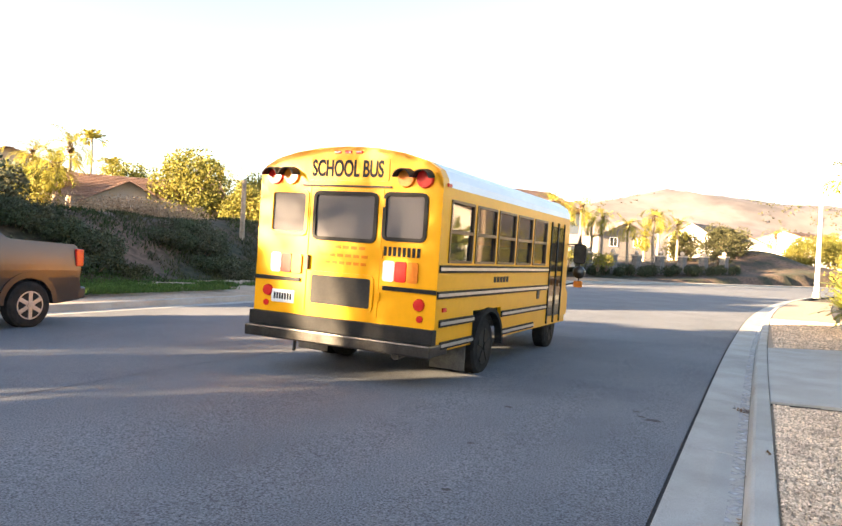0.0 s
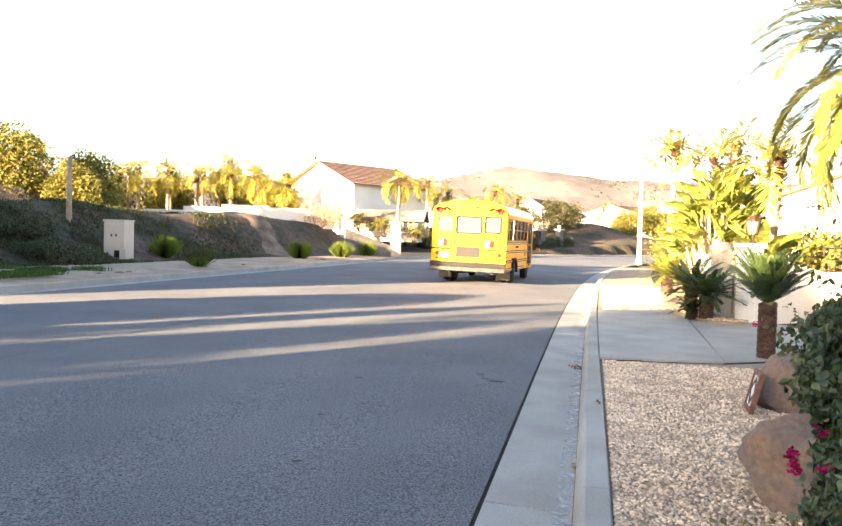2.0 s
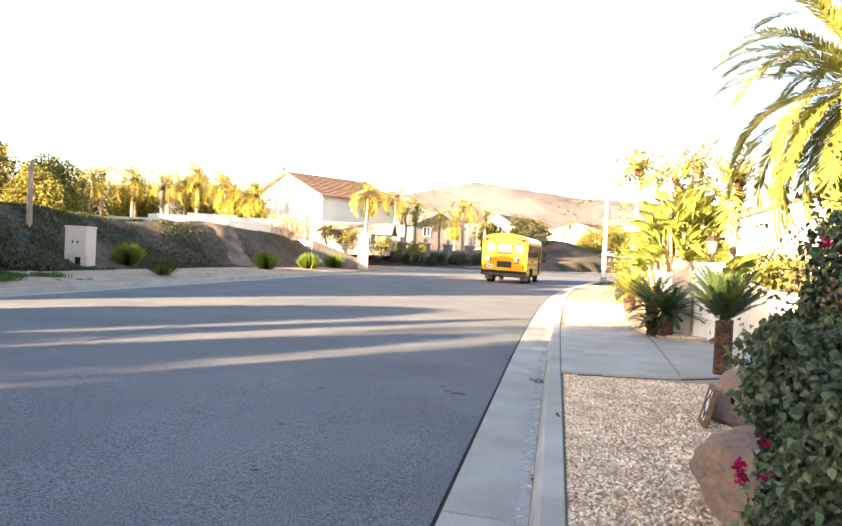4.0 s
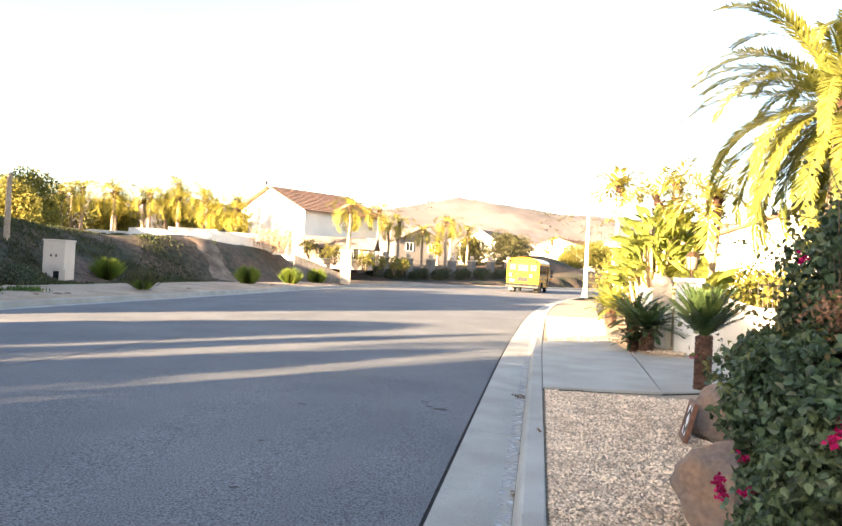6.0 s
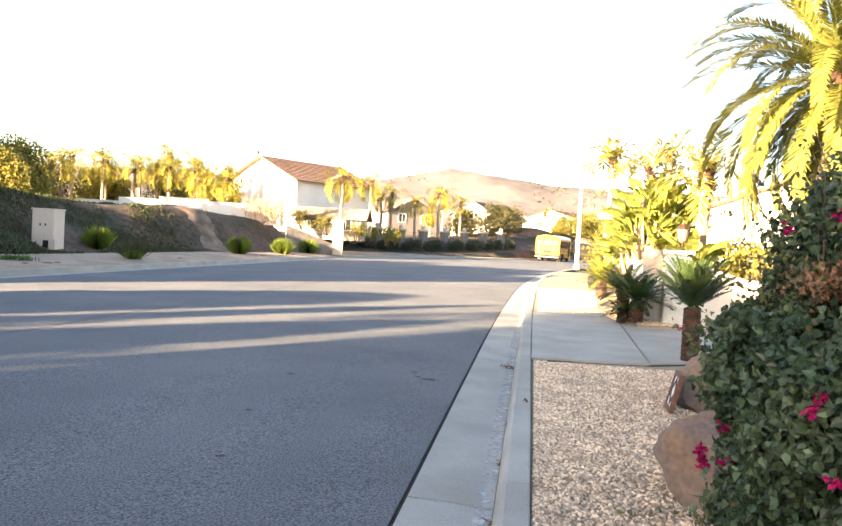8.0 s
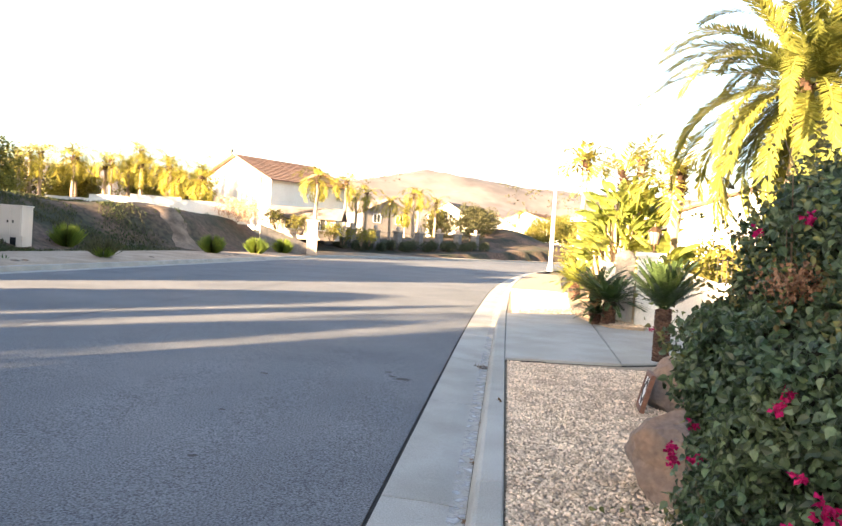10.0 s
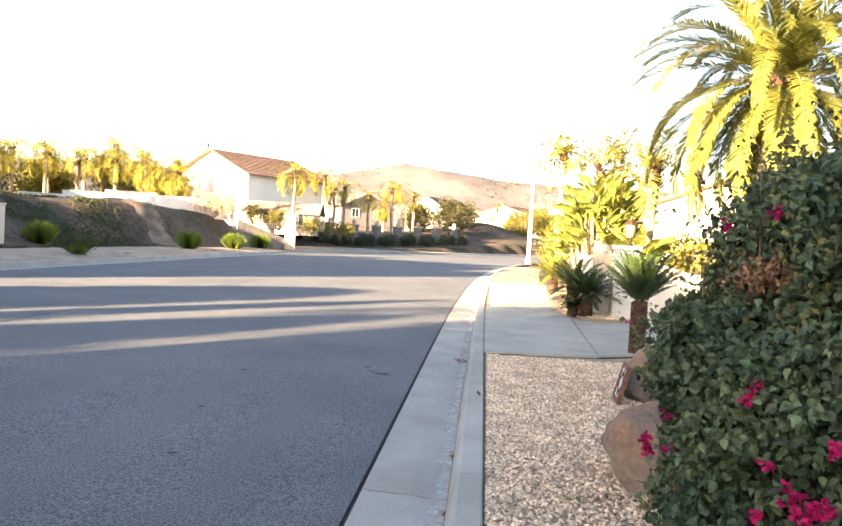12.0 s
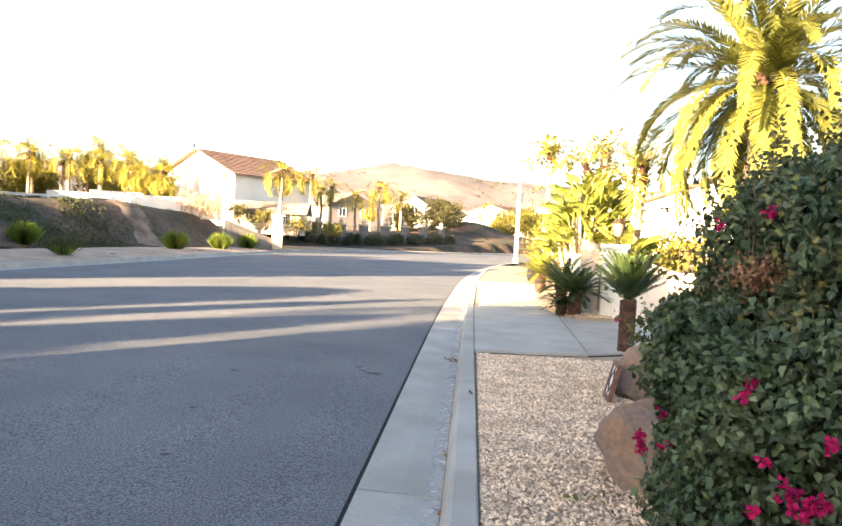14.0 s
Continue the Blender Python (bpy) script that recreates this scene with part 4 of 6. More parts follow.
def house(m, w, d, h, rise, label, wallmat="stucco", roofmat="tile", wins=(), hip=0.0, over=0.5, parts=()):
    """A house: gable towards -y, ridge along y. wins: (face, u, z, w, h)."""
    e = thing("house", m, label, "house", "houses along the street")
    bm = B()
    pr = [(-w / 2, 0), (w / 2, 0), (w / 2, h), (0, h + rise), (-w / 2, h)]
    a = [bm.verts.new((x, 0, z - (0.6 if z == 0 else 0))) for x, z in pr]
    b = [bm.verts.new((x, d, z - (0.6 if z == 0 else 0))) for x, z in pr]
    bm.faces.new(a)
    bm.faces.new(b[::-1])
    for i in range(5):
        bm.faces.new([a[i], b[i], b[(i + 1) % 5], a[(i + 1) % 5]])
    bmesh.ops.recalc_face_normals(bm, faces=bm.faces)
    part("wall", bm, wallmat, e)
    sl = math.hypot(w / 2, rise)
    for sg in (-1, 1):
        bm = B()
        n, rows = Vector((sg * rise, 0, w / 2)).normalized(), 14
        dn = Vector((sg * w / 2, 0, -rise)).normalized()
        L = sl + over
        loops = []
        for r in range(rows):
            hi = hip * (1 - r / rows)
            for k, o in ((r, 0.06), (r + 1, 0.13)):
                p = Vector((0, 0, h + rise)) + dn * (L * k / rows) + n * o
                loops.append([bm.verts.new(p + Vector((0, yy, 0))) for yy in (-over + hi, d + over - hi)])
        for o in (rows, 0):
            p = Vector((0, 0, h + rise)) + dn * (L * o / rows) + n * 0.003
            loops.append([bm.verts.new(p + Vector((0, yy, 0))) for yy in (-over, d + over)])
        for A, C in zip(loops, loops[1:] + loops[:1]):
            bm.faces.new((A[0], A[1], C[1], C[0]))
        for k in (0, 1):
            bm.faces.new([q[k] for q in loops])
        bmesh.ops.recalc_face_normals(bm, faces=bm.faces)
        part("roof", bm, roofmat, e)
    for face, u, z, ww, hh in wins:
        fm = {"front": pose(u, -0.0, z), "right": pose(w / 2, u, z, 0, 0, 90), "left": pose(-w / 2, u, z, 0, 0, -90)}[face]
        window(e, fm, ww, hh)
    return e


# the large white house above the slope, its gable turned to the street
hz = 2.3
big = house(pose(-22.9, 57.6, hz, 0, 0, -33), 9.4, 8.0, 3.6, 1.95, "large white two-storey stucco house with a clay tile roof", wins=(("front", 3.6, 3.3, 0.5, 0.9), ("right", 5, 3.0, 1.0, 1.2)))
part("chimney_pipe", cyl(cyl(B(), (-3.0, 1.5, 4.4), (-3.0, 1.5, 6.4), 0.07, None, 8), (-3.0, 1.5, 6.1), (-3.0, 1.5, 6.3), 0.13, None, 8), "iron", big)
house(pose(-16.4, 60.2, hz, 0, 0, 42), 4.6, 3.5, 3.6, 0.9, "shaded wing of a stucco house with tall windows", "beige", wins=(("front", -1.2, 2.6, 0.5, 1.7), ("front", -0.3, 2.6, 0.5, 1.7), ("front", 0.6, 2.6, 0.5, 1.7)))
house(pose(-13.6, 56.0, hz - 0.5, 0, 0, 97), 3.2, 5.0, 1.2, 0.7, "low porch with a dark tile roof in front of a house", "beige", "greytile", wins=(("left", 1.2, 0.6, 0.8, 0.8), ("left", 3.4, 0.6, 1.0, 0.8)))
house(pose(-37.8, 30.0, 1.75, 0, 0, -41), 8.0, 8.0, 2.3, 1.4, "single-storey beige house with a red tile roof above the slope", "beige", wins=(("right", 1.5, 1.3, 1.0, 1.0), ("right", 6.8, 1.3, 1.0, 1.0)))
house(pose(-32.4, 29.2, 1.75, 0, 0, 49), 4.4, 4.5, 2.0, 1.1, "beige gabled wing of a house above the slope", "beige", wins=(("front", 0, 1.2, 1.4, 1.0),))
house(pose(-50, 34, 3.0, 0, 0, 55), 9, 9, 3.4, 1.5, "two-storey beige house among trees on the slope", "beige", wins=(("front", 0, 2.4, 1.2, 1.0),))
# grey stone material on these walls stands for the shade on them
house(pose(-18.6, 108.4, 2.2, 0, 0, 42), 9, 12, 3.6, 2.0, "grey-roofed house beyond the fence, shade painted as grey walls", "stone", "greytile", (("front", -2, 2.6, 1.2, 1.2), ("front", 2, 2.6, 1.2, 1.2)))
house(pose(-27, 116, 2.2, 0, 0, 85), 10, 12, 3.6, 1.6, "grey-roofed house behind palm trees", "beige", "greytile", (("front", 0, 2.6, 1.2, 1.2),))
house(pose(-9.6, 109.5, 2.2, 0, 0, -20), 7, 12, 3.8, 2.0, "gabled house with a dark roof beyond the fence", "stucco", "greytile", (("front", -1, 2.9, 0.9, 1.2),))
house(pose(-3.5, 128, 2.0, 0, 0, 40), 10, 12, 3.9, 1.6, "white house with a brown tile roof down the street", "stucco", "tile", (("front", -2.5, 2.8, 1.2, 1.2), ("front", 2, 2.8, 1.2, 1.2), ("right", 4, 2.8, 1.2, 1.2)))
house(pose(-1.5, 114, 1.6, 0, 0, 10), 9, 10, 2.4, 1.6, "white low house with a curved brown roof", "stucco", "greytile", (("front", -2.5, 1.3, 1.2, 1.2), ("front", 2, 1.3, 1.6, 1.2)))
house(pose(3, 150, 3.0, 0, 0, -30), 12, 12, 4.4, 1.8, "white house with a dark tile roof far down the street", "stucco", "tile", (("front", -2.5, 3, 1.2, 1.2), ("front", 2, 3, 1.2, 1.2)))
house(pose(12, 140, 2.5, 0, 0, -10), 12, 12, 4.0, 1.8, "pale house behind trees far down the street", "stucco", "greytile", (("front", -2.5, 3, 1.2, 1.2),))
house(pose(11.5, 33, 0.3, 0, 0, -55), 12, 12, 3.4, 1.4, "sunlit white stucco house behind the garden", "stucco", "tile", (("front", 2, 2.2, 1.0, 1.2),))
# unseen houses added behind the viewpoint; the one across the street shades the road
house(pose(-22.2, -54, 2.2), 12.4, 29, 7.5, 0.6, "unseen long beige two-storey house across the street, added to shade the road", "beige", "tile", (("right", 5, 3.6, 1.4, 1.2), ("right", 14, 3.6, 1.4, 1.2), ("right", 23, 3.6, 1.4, 1.2)))
house(pose(12, -16, 0.2, 0, 0, 90), 12, 9, 3.4, 1.5, "white stucco house behind the hedge", "stucco", "tile", (("front", 2, 1.6, 1.2, 1.2),))

# unseen house, added for the straight edge its gable throws on the road
house(pose(-37.7, 0.6, 1.0, 0, 0, -50), 8.4, 10, 4.4, 2.9, "unseen beige gabled house across the street, added to shade the road", "beige", "tile", (("front", 0, 2.6, 1.2, 1.2),))

# stepped white wall on the crest
garden_wall([(-36, 37.5, -0.6), (-28.6, 41.2, -0.45)], 2.0, 3.1, 0.2, "stucco", "sunlit white boundary wall on the crest of the slope")
garden_wall([(-28.6, 41.2, -0.15), (-26.5, 42.5, -0.15)], 2.0, 3.1, 0.2, "stucco", "sunlit white boundary wall on the crest of the slope")
garden_wall([(-26.5, 42.5, 0.12), (-24.4, 43.7, 0.12)], 2.0, 3.1, 0.2, "stucco", "sunlit white boundary wall on the crest of the slope")
garden_wall([(-24.4, 43.7, 0.32), (-21.6, 45.1, 0.32)], 2.0, 3.1, 0.2, "stucco", "sunlit white boundary wall on the crest of the slope")
garden_wall([(-21.6, 45.1, 0.2), (-17.6, 47.2, 0.2)], 2.0, 3.1, 0.2, "stucco", "sunlit white boundary wall on the crest of the slope")
garden_wall([(-16.3, 45.6, 0.0), (-13.7, 48.0, -1.15)], 0.2, 2.0, 0.2, "stone", "low sloping grey stone wall stepping down to the street")
post = thing("gate_pillar", pose(-13.45, 48.1, 0.2, 0, 0, 20), "sunlit beige wall pillar at the corner", "pillar", "gate pillars")
part("shaft", box(B(), -0.34, 0.34, -0.34, 0.34, 0, 2.3, 0.02), "beige", post)
part("cap", box(B(), -0.42, 0.42, -0.42, 0.42, 2.3, 2.42, 0.02), "beige", post)
rail_fence((-16.3, 45.9), (-13.9, 48.2), 1.5, 1.1, 0.16, "iron railing above the sloping wall")

# ---- stone pillars and iron fence on the outside of the bend ----
fence_pts = [(-16.5, 63), (-14.6, 65.5), (-12.8, 68), (-11, 70.5), (-9.2, 73), (-7.4, 75.6), (-5.6, 78.3), (-3.8, 81)]
for i, (x, y) in enumerate(fence_pts):
    z = zat(x, y)
    p = thing("fence_pillar", pose(x, y, z - 0.1, 0, 0, -30), "square stone fence pillar with a ball finial", "pillar", "fence pillars")
    part("shaft", box(B(), -0.33, 0.33, -0.33, 0.33, 0, 1.75, 0.02), "stone", p)
    part("cap", box(B(), -0.42, 0.42, -0.42, 0.42, 1.75, 1.9, 0.03), "beige", p)
    bm = B()
    bmesh.ops.create_uvsphere(bm, u_segments=12, v_segments=8, radius=0.22, matrix=Matrix.Translation((0, 0, 2.1)))
    part("finial", bm, "beige", p)
    if i:
        xa, ya = fence_pts[i - 1]
        garden_wall([(xa + (x - xa) * 0.16, ya + (y - ya) * 0.16, 0), (xa + (x - xa) * 0.84, ya + (y - ya) * 0.84, 0)], 0.4, z + 0.55, 0.25, "stone", "low stone wall between fence pillars")
        rail_fence((xa + (x - xa) * 0.14, ya + (y - ya) * 0.14), (x - (x - xa) * 0.14, y - (y - ya) * 0.14), z + 0.6, 1.0, 0.17, "black iron fence between stone pillars")
        sh = shrub("fence_shrub", 0.72, 1.15, "dark clipped shrub at the foot of the fence", "shrub", 100 + i, 1500, 0.12, "shrub", "fence shrubs")
        copy_thing(sh, pose(x + 0.9, y - 1.0, zat(x + 0.9, y - 1.0) - 0.1, 0, 0, 50 * i))
        sh.matrix_basis = pose((x + xa) / 2 + 0.5, (y + ya) / 2 - 0.9, zat((x + xa) / 2 + 0.5, (y + ya) / 2 - 0.9) - 0.05)

dk = shrub("yard_shrub", 1.1, 1.5, "dark leafy shrub in front of the porch", "tree", 130, 700, 0.14, "shrub", "yard shrubs")
dk.matrix_basis = pose(-15.6, 52.6, 1.6)
for x_, y_, z_ in ((-17.6, 52.8, 1.9), (-13.6, 54.0, 1.2), (-12.2, 58.5, 1.0), (-14.6, 62.0, 1.0), (-12.6, 64.0, 1.0)):
    copy_thing(dk, pose(x_, y_, z_, 0, 0, 40 * x_))

# ---- trees and palms ----
palmA = feather_palm("queen_palm", 3.9, 2.1, 15, 0.62, "queen palm with a drooping sunlit crown", seed=51, n=26, low=-0.6, w=0.017, droop=2.0)
palmA.matrix_basis = pose(-32.6, 50.4, 2.5)
palmB = feather_palm("queen_palm", 4.7, 2.15, 15, 0.62, "tall queen palm with a drooping sunlit crown", seed=52, n=26, low=-0.7, w=0.017, droop=2.0)
palmB.matrix_basis = pose(-28.7, 52.7, 2.5)
palmC = feather_palm("queen_palm", 2.9, 2.1, 20, 0.6, "short queen palm with a full yellow-green crown", seed=53, n=26, low=-0.9, w=0.019, droop=2.0)
palmC.matrix_basis = pose(-21.35, 47.6, 2.1)
for src, x, y, z, a in ((palmA, -30.9, 51.5, 2.1, 40), (palmB, -34.6, 49.2, 1.6, 80), (palmA, -26.6, 53, 2.4, 120), (palmC, -33.6, 52, 2.6, 160), (palmA, -24.8, 55, 2.4, 200), (palmC, -27.5, 56, 2.3, 250), (palmC, -36.5, 47, 2.3, 10), (palmB, -32, 49.2, 1.4, 15), (palmA, -29.7, 50.3, 2.2, 95), (palmA, -27.6, 50.8, 2.0, 165), (palmB, -25.6, 51.5, 1.2, 205), (palmA, -35.6, 48.2, 1.9, 275), (palmB, -30.3, 53.8, 1.5, 325),
                        (palmC, -30.0, 55.0, 3.3, 33), (palmB, -37.5, 52.0, 1.9, 99), (palmC, -24.6, 50.5, 2.2, 300), (palmA, -38.8, 46.5, 2.2, 270),
                        (palmB, -13.5, 48.9, 0.9, 15), (palmB, -14.1, 60.3, 1.6, 75), (palmB, -14.2, 69.6, 1.3, 130), (palmA, -15.6, 71.5, 1.9, 190), (palmB, -10.6, 82, 2.2, 220), (palmA, -8.9, 85, 2.3, 260), (palmC, -12.2, 83, 1.9, 310),
                        (palmB, -10.4, 76.5, 1.9, 10), (palmA, -12.6, 74.5, 1.6, 60), (palmB, 1.2, 104, 1.6, 20), (palmA, 4.4, 112, 2.0, 70), (palmB, -40, 45.2, 2.6, 45), (palmA, -39.4, 30.8, 3.4, 140), (palmC, -35.9, 27.2, 2.7, 180), (palmB, -46, 33, 2.7, 200)):
    c = copy_thing(src, pose(x, y, z, 0, 0, a))
tall = feather_palm("fan_palm", 6.3, 1.1, 12, 0.6, "slender tall palm with a small upright crown", seed=55, n=9, low=0.3, w=0.06, trunk_r=0.1, husk=False)
tall.matrix_basis = pose(-42.5, 34.9, 2.2)
copy_thing(tall, pose(-44, 38, 0.8, 0, 0, 90))

treeY = tree("broadleaf_tree", 4.6, 2.7, "round yellow-green tree in low sunlight on the slope", "tree", 81, 36, 260, 0.17)
treeY.matrix_basis = pose(-30.4, 31.9, 2.1)
treeP = tree("pepper_tree", 3.5, 1.7, "soft green pepper tree on the crest of the slope", "tree", 82, 26, 230, 0.16, base=0.12, slim=1.3)
treeP.matrix_basis = pose(-28.0, 35.2, 2.2)
treeD = tree("dark_tree", 5.0, 2.6, "dark green tree shading the slope", "shrub", 83, 30, 110, 0.28)
treeD.matrix_basis = pose(-36, 17, 1.2)
# unseen trees, shaped and placed to cast the shadow bands on the road
dense_tree("cypress_tree", [(0.1, 1.6), (1.5, 1.9), (4.4, 1.8), (5.1, 1.45), (5.5, 0.9), (5.75, 0.15)], 0.3, "unseen broad dense clipped tree on the verge, added to shade the road", 90).matrix_basis = pose(-20, -3.5, 0.2)
dense_tree("cypress_tree", [(0.1, 1.15), (1.5, 1.25), (4.6, 1.1), (5.7, 0.7), (6.4, 0.1)], 0.3, "unseen dense column-shaped tree on the verge, added to shade the road", 88).matrix_basis = pose(-20, -11.1, 0.2)
dense_tree("street_tree", [(0.6, 0.9), (2.0, 2.1), (5.0, 2.3), (6.8, 2.0), (7.9, 0.4)], 0.5, "unseen wide dense tree beside the slope, added to shade the road", 87).matrix_basis = pose(-21.5, 5.5, 0.2)
dense_tree("street_tree", [(0.6, 0.9), (2.0, 2.1), (5.4, 2.4), (7.4, 2.1), (8.6, 0.4)], 0.5, "unseen wide dense tree beside the slope, added to shade the road", 89).matrix_basis = pose(-24.2, 8.2, 0.2)
tree("street_tree", 9.0, 2.4, "unseen airy tree on the verge, its high thin crown added to dim the sun", "tree", 95, 22, 120, 0.2, 0.12, 0.7).matrix_basis = pose(-18.4, -11.3, 0.2)
dense_tree("cypress_tree", [(0.1, 0.36), (3, 0.42), (5.6, 0.36), (6.5, 0.08)], 0.3, "unseen slim column-shaped tree on the verge, added to shade the road", 86).matrix_basis = pose(-20, -7.7, 0.2)
dense_tree("cypress_tree", [(0.1, 1.05), (4, 1.15), (8.2, 1.0), (9.5, 0.1)], 0.3, "unseen tall narrow tree, added to shade the cycads and gate wall", 85).matrix_basis = pose(-20, -16.2, 0.2)
tree("small_tree", 4.5, 1.5, "unseen small airy tree on the verge, added to dim the light bands", "tree", 96, 16, 90, 0.2, 0.09, 0.15).matrix_basis = pose(-17.5, -9.8, 0.2)
tree("small_tree", 3.8, 1.2, "unseen small airy tree on the verge, added to dim the light bands", "tree", 97, 14, 70, 0.2, 0.08, 0.15).matrix_basis = pose(-17.5, -4.6, 0.2)
# out of view, added so its shadow falls on the passing bus
dense_tree("dark_tree", [(1, 0.5), (5, 1.2), (7, 1.5), (9, 1.4), (10, 0.4)], 1, "unseen tall dense dark green tree beside a house, added to shade the bus", 94).matrix_basis = pose(-27.5, 7.85, 0.3)
# unseen pair, added to keep the far stretch of road in shade
treeT = tree("dark_tree", 7.6, 2.7, "unseen tall dark green tree above the slope, added to shade the far road", "shrub", 86, 40, 120, 0.3)
treeT.matrix_basis = pose(-26.0, 13.7, 0.8)
copy_thing(treeT, pose(-30.5, 15.2, 0.8, 0, 0, 120))
treeO = tree("olive_tree", 4.4, 2.6, "grey-olive tree beside the far fence", "olive", 84, 30, 180, 0.19)
treeO.matrix_basis = pose(-4.6, 84.5, 1.7)
for src, x, y, z, a in ((treeP, -26.6, 32.4, 1.3, 60), (treeP, -34, 35, 2.0, 100), (treeY, -40, 36, 2.0, 130), (treeY, -33, 41, -0.2, 30), (treeP, -31.5, 38.5, 0.8, 200), (treeY, -43, 31, 1.5, 100),
                        (treeO, -8.5, 88, 1.2, 80), (treeO, -3.4, 92, 1.8, 140), (treeY, 5.0, 106, 1.4, 20), (treeY, 8.5, 109, 1.4, 80), (treeP, 3.2, 103, 1.2, 50), (treeY, 11.5, 112, 1.5, 10), (treeY, 7.0, 56, -1.2, 200), (treeP, -9, 90, 1.8, 90), (treeY, 16, 92, 1.0, 45),
                        (treeY, 9, 128, 3, 0), (treeY, -12, 130, 3, 77), (treeP, -26, 63, 2.0, 20), (treeP, -20, 70, 2.2, 30), (treeY, -36, 55, 1.2, 30), (treeY, -31, 58, 1.0, 70), (treeO, -27.5, 60, 1.2, 100), (treeP, -38.5, 50, 1.8, 140), (treeP, -34, 53.5, 1.6, 200), (treeO, -40, 55, 1.5, 250), (treeY, -44, 50, 1.2, 300), (treeO, -46, 45, 1.5, 10)):
    copy_thing(src, pose(x, y, z, 0, 0, a))
# trees left between the houses; unseen ones added to shade the road in strips
for src, x, y, z, a in ((treeD, -36.5, 23.6, 0.3, 20), (treeD, -34.5, 15, 1.6, 220), (treeD, -30.5, 17.5, 0.4, 160)):
    copy_thing(src, pose(x, y, z, 0, 0, a))

bare = shrub("dry_bush", 2.1, 1.9, "wide tan dry bush on the slope", "dry", 91, 4200, 0.10, "bush", "dry bushes")
bare.matrix_basis = pose(-26.4, 24.4, 1.8)
copy_thing(bare, pose(-27.6, 23.2, 1.8, 0, 0, 80))
copy_thing(bare, pose(-25.2, 25.9, 1.6, 0, 0, 140))
copy_thing(bare, pose(-18.6, 46.6, 2.0, 0, 0, 200))
scrub = shrub("slope_bush", 1.15, 0.95, "dark grey-green scrub bush on the slope", "shrub", 92, 3200, 0.085, "bush", "scrub bushes")
scrub.matrix_basis = pose(-23.4, 20.4, 1.6)
scrub2 = shrub("slope_bush", 0.85, 0.65, "low dusty scrub bush on the slope", "olive", 93, 2400, 0.075, "bush", "scrub bushes")
scrub2.matrix_basis = pose(-22, 17.6, 1.3)
rng.seed(5)
for i in range(30):
    y = rng.uniform(11, 27)
    x = -14 - rng.uniform(4.2, 8.2)
    if abs(x + 19.3) < 1.2 and 24 < y < 28:
        continue
    copy_thing(rng.choice((scrub, scrub, scrub2)), pose(x, y, zat(x, y) - 0.25, 0, 0, rng.uniform(0, 360)) @ Matrix.Diagonal((1, 1, 1, 1)))

# wild grass on the slope
rng.seed(6)
s = Soup()
for i in range(60000):
    y = rng.uniform(8, 47)
    x = -14 - 3.3 - 7.3 * rng.random()
    k = noise.noise((x * 0.3, y * 0.3, 4.0)) + 0.5 * noise.noise((x * 1.1, y * 1.1, 2.0))
    if k + rng.uniform(-0.2, 0.2) < 0.0 + 0.5 * max(0, (y - 33) / 12) or abs((y - 37.6) + 0.65 * (x + 17.6)) < 1.0:
        continue
    s.quadleaf(Vector((x, y, 0)), Vector((rng.uniform(-0.08, 0.08), rng.uniform(-0.08, 0.08), rng.uniform(0.05, 0.2))), 0.024, rv())
zz = land([v.x for v in s.v[::4]], [v.y for v in s.v[::4]])
for i, v in enumerate(s.v):
    v.z += max(zz[i // 4] - 0.02, 0.2)
tagged(part("wild_grass", s.mesh("wild_grass"), "lawn"), "patchy green weeds and grass on the slope", "grass", kind="stuff")

s = Soup()
for i in range(80000):
    x, y = -14.2 - 6.4 * rng.random(), 6 + 13.5 * rng.random()
    k = noise.noise((x * 0.8, y * 0.8, 7.0))
    if k + 0.5 * (16.8 - y) / 2 < rng.uniform(-0.3, 0.3):
        continue
    s.quadleaf(Vector((x, y, 0)), Vector((rng.uniform(-0.07, 0.07), rng.uniform(-0.07, 0.07), rng.uniform(0.04, 0.13) * (1 + k))), 0.016, rv())
zz = land([v.x for v in s.v[::4]], [v.y for v in s.v[::4]])
for i, v in enumerate(s.v):
    v.z += max(zz[i // 4] - 0.02, 0.26)
tagged(part("verge_grass", s.mesh("verge_grass"), "turf"), "fresh green grass patch on the verge behind the kerb", "grass", kind="stuff")
# worn sandy path up the slope
PV = []
for i in range(15):
    k = i / 14
    w = 1.0 - 0.2 * k + 0.7 * noise.noise((k * 6, 0, 0))
    cx, cy = -17.0 - 5.2 * k, 37.3 + 3.1 * k + 0.25 * math.sin(k * 3)
    for j in range(7):
        q = (j / 6 - 0.5) * 2 * w
        px_, py_ = cx + 0.5 * q, cy + 0.86 * q
        PV.append((px_, py_, zat(px_, py_) + 0.06 - 0.10 * (abs(j - 3) / 3) ** 3))
PF = [(i * 7 + j, i * 7 + j + 1, i * 7 + j + 8, i * 7 + j + 7) for i in range(14) for j in range(6)]
tagged(part("footpath", mesh_np("footpath", PV, PF, True), "pathdirt"), "worn sandy path up the dark slope", "path", kind="structure")
g1 = tuft("grass_tuft", 1.05, 0.72, "round bright green grass tuft on the verge", "grass", 1, 1100, w=0.02)
